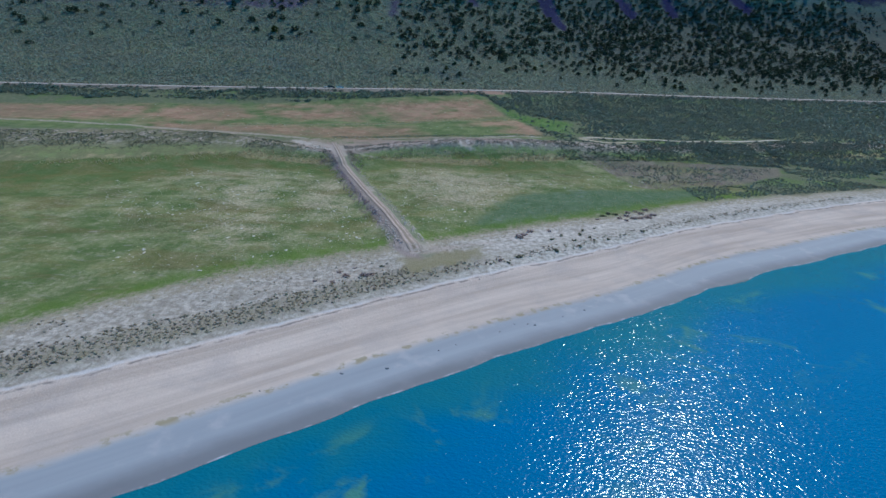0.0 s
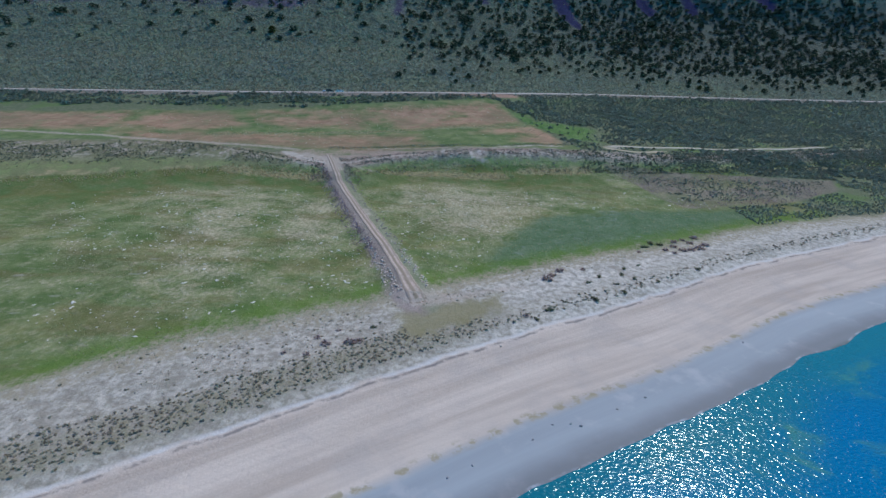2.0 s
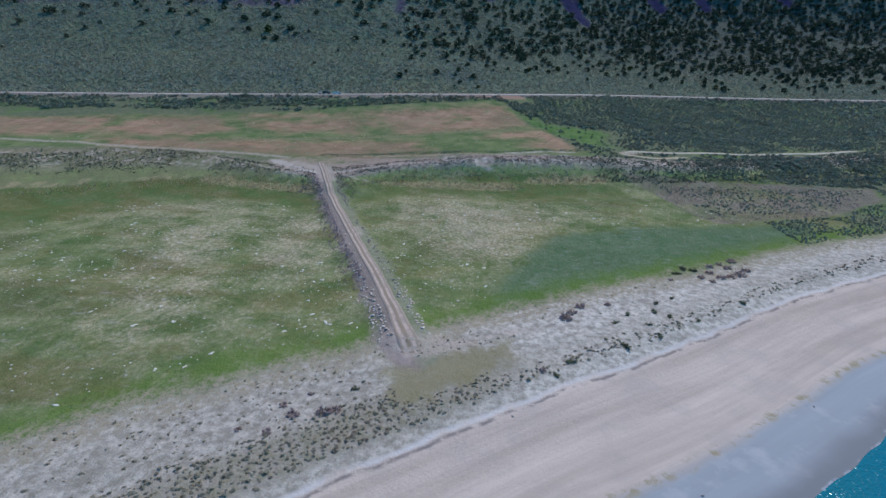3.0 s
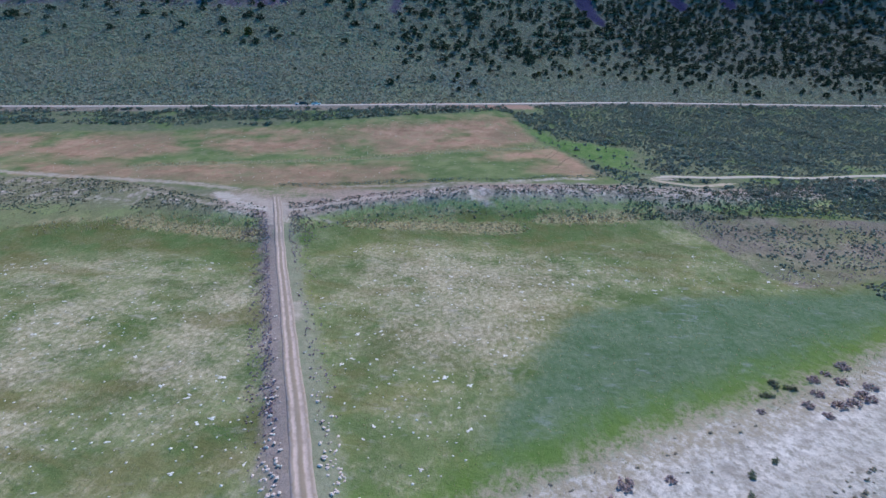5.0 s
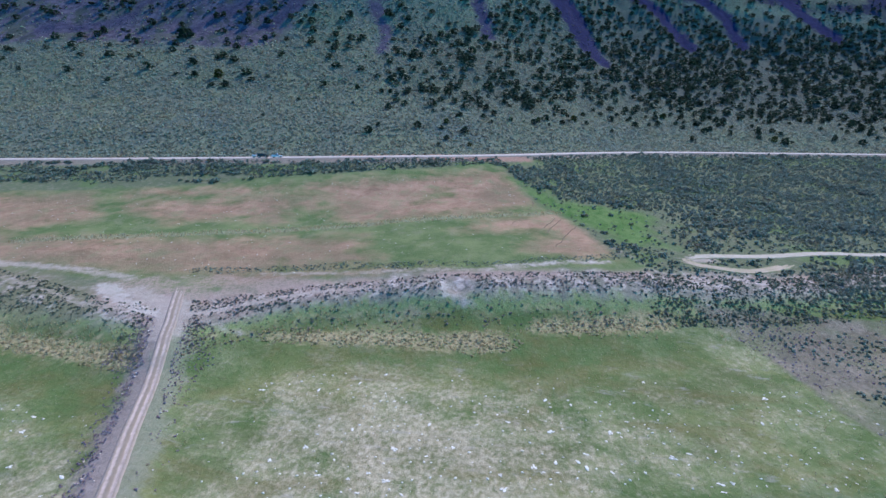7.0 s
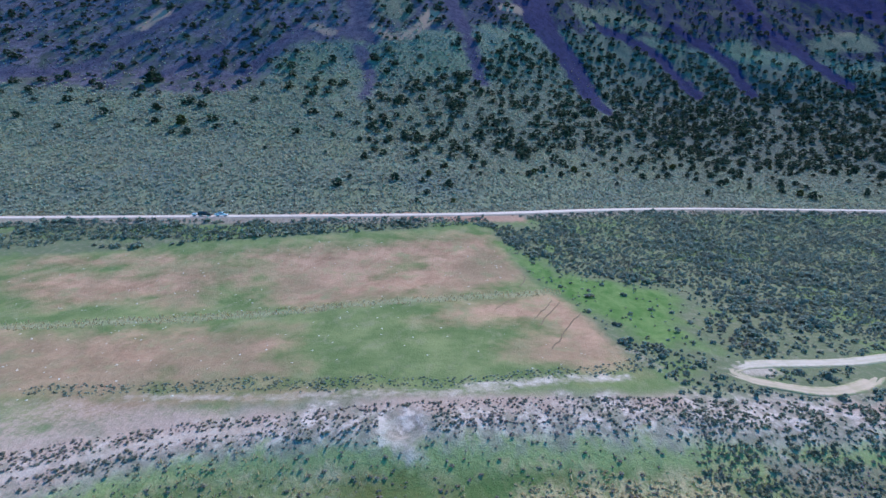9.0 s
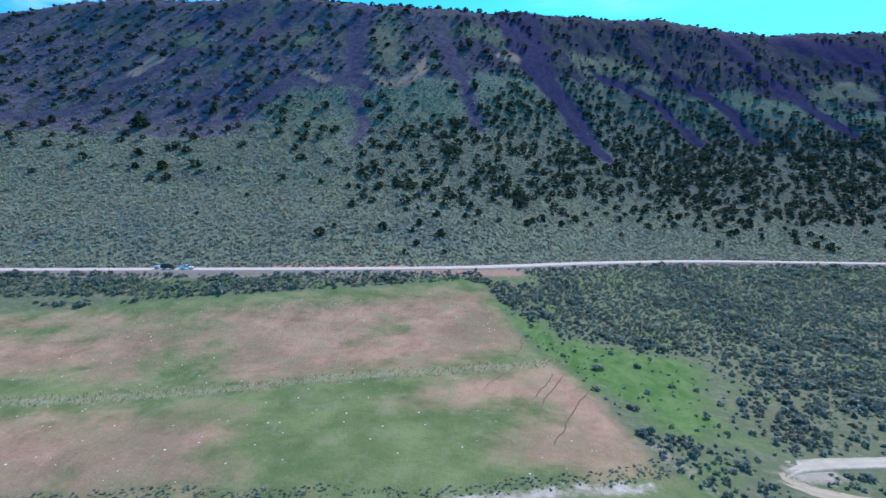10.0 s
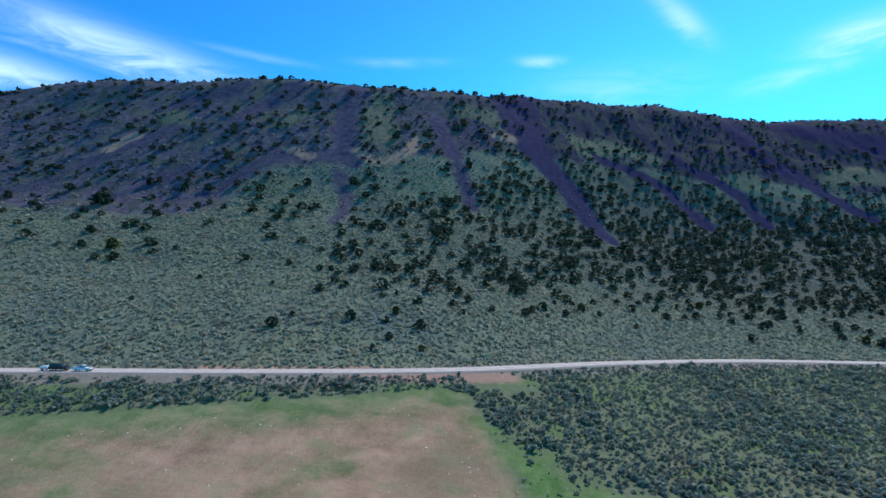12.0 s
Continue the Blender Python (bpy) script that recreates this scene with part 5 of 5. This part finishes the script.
spots = scatter(309, 800, (-200, 36, 268, 385), lambda x, y: (inside(x, y, FIELD) > 3) * in_view(x, y, 0) * ease(rough_noise(x, y, 20, 95), -0.3, 0.2))
spread_mesh("field_stones", ROCKS, spots, np.random.default_rng(26).uniform(0.25, 0.6, len(spots)), PALE_STONE, "small pale stones scattered over the upper field", "pebbles", seed=27, squash=(0.35, 0.6))

# rocks on the beach
for x, y, size in ((-19, 78.5, 0.8), (-12, 81, 0.75), (14, 100.3, 0.7), (12.6, 100.6, 0.55), (10, 100, 0.4), (7, 96.5, 0.5), (25, 108.6, 0.55), (20, 105, 0.45), (48, 129, 0.5), (-4, 88, 0.5), (3, 120, 0.6), (-1, 90.5, 0.45), (-30, 72, 0.4)):
    lay_rock("beach_rock", int(rng.integers(0, 5)), 2, x, y, size, rng.uniform(0, 360), 0.6, "lone grey rock on the damp sand", "rocks on the beach")


def dune_shrub(seed, mat, label, wide, tall):
    """A shrub with woody stems and a loose dome of clumps."""
    rng = np.random.default_rng(seed)
    root = new("shrub")
    bm = bmesh.new()
    for k in range(6):
        a = k + rng.uniform(-0.3, 0.3)
        tapered(bm, (0, 0, -0.1), (0.3 * wide * math.cos(a), 0.3 * wide * math.sin(a), 0.6 * tall), 0.035, 0.012, 5)
    part("stems", bm, BARK, root)
    count = 64
    lobes = [(0.36 * wide * r * math.cos(t), 0.36 * wide * r * math.sin(t), rng.uniform(0.1, 0.26) * wide) for r, t in zip(np.sqrt(rng.uniform(0, 1, 7)), rng.uniform(0, 6.28, 7))]
    pick = rng.integers(0, 7, count)
    spread_out = np.array(lobes)[pick]
    off = rng.normal(0, 0.5, (count, 2)) * spread_out[:, 2:]
    h = tall * rng.uniform(0.05, 0.8, count) * np.exp(-(off ** 2).sum(1) / (spread_out[:, 2] ** 2 + 1e-6))
    v, t = clump_cloud(rng, np.stack([spread_out[:, 0] + off[:, 0], spread_out[:, 1] + off[:, 1], h], -1), rng.uniform(0.04, 0.085, count) * wide, 0.9, 7)
    me = quick_mesh("foliage", v, t)
    me.materials.append(mat)
    ob = new("foliage", me)
    ob.parent = root
    return tagged(root, label, "shrub", "shrubs on the dunes")


TWIGGY = "leafless purplish brown shrub on pale sand"
LEAFY = "rounded green shrub growing on the pale sand"
# x, y, width, kind (0 leafless, 1 leafy)
EAST_SHRUBS = [(52, 184, 2.2, 0), (59, 189, 2.6, 0), (57.5, 180, 3.0, 0), (54.5, 178, 2.4, 0), (52, 177, 2.2, 0), (56, 184, 2.4, 0), (47, 181, 2.0, 1), (45, 181.6, 2.2, 1), (42.7, 178.5, 2.0, 1),
               (60, 183, 2.4, 0), (49, 174, 1.5, 0), (54.8, 186.2, 1.8, 0), (47.4, 176.3, 2.0, 0), (50.5, 180, 2.0, 0), (40, 174.2, 1.3, 0), (51, 163, 1.6, 1)]
MIDDLE_SHRUBS = [(14, 151, 2.6, 0), (15.5, 153.5, 2.2, 0), (17.5, 156.5, 2.4, 0), (26, 154, 1.5, 1), (33, 160, 1.4, 1), (30, 146, 1.7, 1), (23, 141, 2.0, 1), (13, 135, 1.6, 1), (39, 153, 1.2, 1), (37, 163, 1.3, 1),
                 (23, 150, 1.4, 1), (10, 131, 1.3, 1), (8, 131.5, 1.2, 0), (34, 154, 1.5, 1), (23, 158, 1.5, 0), (29, 150, 1.3, 1), (31.5, 156, 1.6, 1)]
WEST_SHRUBS = [(-27, 116, 1.9, 0), (-23, 117, 2.1, 0), (-21.7, 117.6, 1.7, 0), (-29, 118, 1.3, 0), (-26, 121, 1.1, 0), (-20, 123, 1.2, 1), (-29, 112, 1.3, 0), (-33, 112, 1.1, 0)]
moulds = {}
rng = np.random.default_rng(83)
for x, y, wide, kind in EAST_SHRUBS + MIDDLE_SHRUBS + WEST_SHRUBS:
    m = pose(x, y, level(x, y), 0, 0, rng.uniform(0, 360)) @ Matrix.Diagonal((wide * rng.uniform(1.1, 1.5), wide * rng.uniform(1.0, 1.3), wide * rng.uniform(0.45, 0.65), 1))
    if kind in moulds:
        copy_thing(moulds[kind][0], m)
    else:
        moulds[kind] = (dune_shrub(500 + kind, GREEN_SHRUB if kind else TWIGS, LEAFY if kind else TWIGGY, 1.0, 0.7), m)
for shrub, m in moulds.values():
    shrub.matrix_basis = m

# dead weeds along the causeway and ramp
def weed_chance(x, y):
    gap = line_gap(x, y, CAUSEWAY)
    return ease(gap, 2.4, 3.2) * (1 - ease(gap, 5.0, 7.5)) * np.where(x < curve(y, (140, 200, 250), (-16, -41, -61)), 0.9, np.where(y > 226, 0.9, 0.1)) * ease(y, 152, 172) * (y < 251) + 0.9 * np.maximum(1 - ease(np.hypot(x + 62.5, y - 239), 3.5, 6), 1 - ease(np.hypot(x + 51.5, y - 238.5), 3, 5)) * (gap > 2.4)


spots = np.concatenate([
    scatter(305, 34000, (-80, 0, 138, 251), weed_chance, 0.36),
    scatter(311, 16000, (46, 130, 222, 285), lambda x, y: 0.32 * (inside(x, y, BROWN) > 0.5) * ease(rough_noise(x, y, 10, 55), -0.3, 0.3), 0.6),
])
spread_mesh("dead_weeds", LOW, spots, np.random.default_rng(22).uniform(0.2, 0.46, len(spots)), WEEDS, "dead purplish weeds along the causeway", "weeds", seed=23)

# grass tufts: dry ones on the bank's foot, green and dry ones in the pasture


def blade_tuft(seed, blades=5):
    """A spray of thin upright blades."""
    rng = np.random.default_rng(seed)
    verts = []
    for k in range(blades):
        a, out = rng.uniform(0, 6.28), rng.uniform(0.05, 0.3)
        base = np.array([math.cos(a) * out, math.sin(a) * out, -0.05])
        side = np.array([-math.sin(a), math.cos(a), 0]) * rng.uniform(0.08, 0.16)
        tip = base * (1.0 + rng.uniform(0.3, 1.2)) + np.array([0, 0, rng.uniform(0.5, 1.0)])
        verts += [base - side, base + side, tip]
    return np.array(verts), np.arange(3 * blades).reshape(-1, 3)


GRASS = [blade_tuft(600 + k) for k in range(6)]


def dry_tuft_chance(x, y):
    foot = 0.25 * (1 - ease(abs(y - foot_y(x) - 1 - 4 * rough_noise(x, y, 15, 49)), 1.5, 6)) * ease(rough_noise(x, y, 14, 46), -0.25, 0.1)
    ditch = (line_gap(x, y, DITCH) < 2.5) * 0.5
    return np.maximum(foot * (x > -200) * (x < 60), ditch) * (line_gap(x, y, CAUSEWAY) > 4) * (abs(x) < 0.8 * y + 20)


tussocks = scatter(310, 26000, (-106, 48, 230, 272), lambda x, y: 0.85 * ease(np.max([strip(x, y, *s) for s in TAN], 0) + 3 * rough_noise(x, y, 5, 52), -1.0, 1.0), 0.5)
spread_mesh("tussocks", LOW, tussocks, np.random.default_rng(28).uniform(0.35, 0.75, len(tussocks)), TUFT, "tan dry tussocks along the bank's foot", "tussocks", squash=(0.38, 0.6), seed=29)
spots = scatter(306, 150000, (-170, 80, 200, 345), dry_tuft_chance, 0.4)
spread_mesh("dry_grass", GRASS, spots, np.random.default_rng(24).uniform(0.4, 1.0, len(spots)), TUFT, "dry straw-coloured grass tufts", "grass", seed=25)


def pasture_chance(x, y):
    ok = (y > edge_y(x) - 3) & (y < foot_y(x) + 5) & (x < 105) & (line_gap(x, y, CAUSEWAY) > 4.5)
    return ok * (0.35 + 0.65 * ease(rough_noise(x, y, 9, 93, 3), -0.3, 0.2)) * (abs(x + 5) < 0.62 * y)


for name, seed, count, mat, label in (("grass", 307, 20000, GREEN_BLADES, "tufted green pasture grass"), ("straw_grass", 308, 24000, TUFT, "straw-coloured dry grass in the pasture")):
    spots = scatter(seed, count, (-110, 105, 105, 270), pasture_chance)
    spread_mesh(name, GRASS, spots, 0.14 + 0.24 * np.random.default_rng(seed).uniform(0, 1, len(spots)) ** 2, mat, label, "grass", seed=seed)


# ---- utility poles ----
def utility_pole(x, y, high):
    root = new("utility_pole")
    bm = bmesh.new()
    tapered(bm, (0, 0, -0.4), (0, 0, high), 0.15, 0.1, 10)
    part("pole", bm, POLE_WOOD, root)
    bm = bmesh.new()
    bmesh.ops.create_cube(bm, size=1, matrix=pose(0, 0.12, high - 0.5) @ Matrix.Diagonal((1.5, 0.1, 0.12, 1)))
    arm = part("crossarm", bm, POLE_WOOD, root)
    for dx in (-0.65, 0.65):
        bm = bmesh.new()
        tapered(bm, (dx, 0.12, high - 0.45), (dx, 0.12, high - 0.25), 0.05, 0.03, 8)
        part("insulator", bm, PALE_STONE, arm, "pale ceramic insulator")
    root.matrix_basis = pose(x, y, level(x, y), 0, 0, 14)
    tagged(root, "weathered wooden utility pole among hillside sagebrush", "utility pole", "poles above the road")


for x, y in ((-74, 407), (29, 452), (116, 497)):
    utility_pole(x, y, 6.4)


# ---- parked vehicles ----
WHITE_PAINT = plain("white car paint", (0.72, 0.76, 0.8), 0.25)
BLACK_PAINT = plain("black car paint", (0.018, 0.016, 0.02), 0.25)
DARK_GLASS = plain("tinted car glass", (0.02, 0.025, 0.03), 0.06)
RUBBER = plain("tyre rubber", (0.02, 0.02, 0.02), 0.85)
ALLOY = plain("wheel alloy", (0.5, 0.5, 0.52), 0.35, 0.9)
PLASTIC = plain("black trim plastic", (0.03, 0.03, 0.032), 0.6)
LENS = plain("clear lamp lens", (0.7, 0.72, 0.72), 0.1)
RED_LENS = plain("red lamp lens", (0.35, 0.02, 0.02), 0.2)


def profile_solid(profile, half, inset=0.0, top=0.0, soft=0.04):
    """A body drawn by its side profile, drawn in above a given height, with rounded edges."""
    bm = bmesh.new()
    sides = []
    for s in (-1, 1):
        sides.append([bm.verts.new((x, s * (half - (inset if z > top else 0.0)), z)) for x, z in profile])
    bm.faces.new(sides[0])
    bm.faces.new(sides[1][::-1])
    for k in range(len(profile)):
        j = (k + 1) % len(profile)
        bm.faces.new((sides[0][j], sides[0][k], sides[1][k], sides[1][j]))
    bmesh.ops.recalc_face_normals(bm, faces=bm.faces)
    bmesh.ops.bevel(bm, geom=[e for e in bm.edges if e.calc_face_angle(0) > 0.5], offset=soft, segments=2, affect="EDGES")
    return bm


def block(sx, sy, sz, m):
    bm = bmesh.new()
    bmesh.ops.create_cube(bm, size=1, matrix=m @ Matrix.Diagonal((sx, sy, sz, 1)))
    bmesh.ops.bevel(bm, geom=bm.edges[:], offset=min(sx, sy, sz) * 0.2, segments=1, affect="EDGES")
    return bm


def wheel(root, x, y, r):
    def ring(radius, wide, hub):
        bm = bmesh.new()
        bmesh.ops.create_cone(bm, cap_ends=True, segments=20, radius1=radius, radius2=radius, depth=wide, matrix=pose(x, y + hub, r, 90))
        bmesh.ops.bevel(bm, geom=[e for e in bm.edges if e.calc_face_angle(0) > 1], offset=0.03, segments=2, affect="EDGES")
        return bm
    w = part("wheel", ring(r * 0.5, 0.2, 0.0), PLASTIC, root)
    part("tyre", ring(r, 0.22, 0.0), RUBBER, w)
    part("rim", ring(r * 0.62, 0.05, math.copysign(0.1, y)), ALLOY, w, "bright alloy rim")


def vehicle(name, label, paint, body, cabin, panes, length, wheel_x, turn, x, y, bed=None, size=1.0):
    root = new(name)
    part("body", profile_solid(body, 0.93), paint, root)
    part("cabin", profile_solid(cabin, 0.86, 0.14, 1.25), paint, root)
    for x0, x1, z0, z1, lean in panes:
        for s in (-1, 1):
            part("side_window", block(x1 - x0, 0.03, z1 - z0, pose((x0 + x1) / 2, s * 0.815, (z0 + z1) / 2, s * 13)), DARK_GLASS, root)
    front = max(p[0] for p in cabin)
    roof = max(p[1] for p in cabin)
    part("windscreen", block(0.03, 1.4, 0.62, pose(front - 0.42, 0, roof - 0.36, 0, -52)), DARK_GLASS, root)
    part("rear_window", block(0.03, 1.3, 0.42, pose(min(p[0] for p in cabin) + 0.02, 0, roof - 0.34, 0, 12)), DARK_GLASS, root)
    for wx in wheel_x:
        for s in (-1, 1):
            wheel(root, wx, s * 0.82, 0.38)
    for s in (-1, 1):
        part("headlight", block(0.08, 0.36, 0.16, pose(length / 2 - 0.06, s * 0.68, 0.82)), LENS, root, "clear headlight")
        part("tail_light", block(0.08, 0.14, 0.3, pose(-length / 2 + 0.05, s * 0.82, 0.9)), RED_LENS, root, "red tail light")
        part("mirror", block(0.14, 0.2, 0.16, pose(front - 0.75, s * 1.0, 1.2)), PLASTIC, root)
    part("front_bumper", block(0.16, 1.8, 0.24, pose(length / 2 + 0.02, 0, 0.5)), PLASTIC, root)
    part("rear_bumper", block(0.16, 1.8, 0.22, pose(-length / 2 - 0.02, 0, 0.5)), PLASTIC, root)
    if bed:
        part("cargo_bed", block(bed[1] - bed[0], 1.5, 0.05, pose((bed[0] + bed[1]) / 2, 0, 1.045)), PLASTIC, root, "dark cargo bed floor")
        for s in (-1, 1):
            part("bed_rail", block(bed[1] - bed[0], 0.1, 0.22, pose((bed[0] + bed[1]) / 2, s * 0.86, 1.12)), paint, root)
        part("tailgate", block(0.08, 1.7, 0.4, pose(bed[0] + 0.03, 0, 1.05)), paint, root)
    root.matrix_basis = pose(x, y, level(x, y) + 0.25, 0, 0, turn) @ Matrix.Scale(size, 4)
    return tagged(root, label, name.replace("_", " "), "vehicles parked on the road")


PICKUP_BODY = [(-2.65, 0.45), (2.6, 0.42), (2.68, 0.75), (2.55, 1.0), (1.35, 1.1), (0.9, 1.12), (-0.75, 1.08), (-0.8, 1.02), (-2.65, 1.02)]
PICKUP_CAB = [(-0.8, 1.0), (1.35, 1.0), (1.3, 1.12), (0.55, 1.78), (0.3, 1.84), (-0.55, 1.82), (-0.72, 1.72)]
SUV_BODY = [(-2.3, 0.42), (2.3, 0.4), (2.36, 0.75), (2.2, 1.0), (1.2, 1.12), (-2.25, 1.12), (-2.34, 0.9)]
SUV_CAB = [(-2.2, 1.0), (1.3, 1.0), (1.25, 1.12), (0.45, 1.72), (0.15, 1.78), (-1.8, 1.76), (-2.05, 1.66)]
road_turn = lambda x: math.degrees(math.atan2(float(road_y(np.array(x + 1.0)) - road_y(np.array(x - 1.0))), 2))
vehicle("pickup_truck", "white pickup truck parked on the gravel road", WHITE_PAINT, PICKUP_BODY, PICKUP_CAB, [(-0.55, 0.15, 1.16, 1.66, 0), (0.2, 0.85, 1.16, 1.5, 0)], 5.35, (-1.6, 1.75), road_turn(-94), -93.1, float(road_y(np.array(-93.1))) - 1.2, (-2.62, -0.85), 0.84)
vehicle("sport_utility_car", "black sport utility car parked behind a white pickup", BLACK_PAINT, SUV_BODY, SUV_CAB, [(-1.8, -0.95, 1.16, 1.6, 0), (-0.85, -0.1, 1.16, 1.6, 0), (0.0, 0.75, 1.16, 1.48, 0)], 4.7, (-1.4, 1.45), road_turn(-101), -99.3, float(road_y(np.array(-99.3))) - 0.8)


def box_trailer(x, y, turn):
    root = new("utility_trailer")
    part("box", block(1.7, 1.5, 0.75, pose(0, 0, 0.85)), WHITE_PAINT, root, "pale low trailer box")
    part("drawbar", block(1.0, 0.1, 0.1, pose(1.3, 0, 0.5)), PLASTIC, root)
    for s in (-1, 1):
        wheel(root, -0.1, s * 0.82, 0.3)
        part("mudguard", block(0.8, 0.24, 0.06, pose(-0.1, s * 0.84, 0.66)), PLASTIC, root)
    root.matrix_basis = pose(x, y, level(x, y) + 0.25, 0, 0, turn)
    tagged(root, "small pale trailer behind a black car", "trailer")


box_trailer(-102.9, float(road_y(np.array(-102.9))) - 0.8, road_turn(-105))
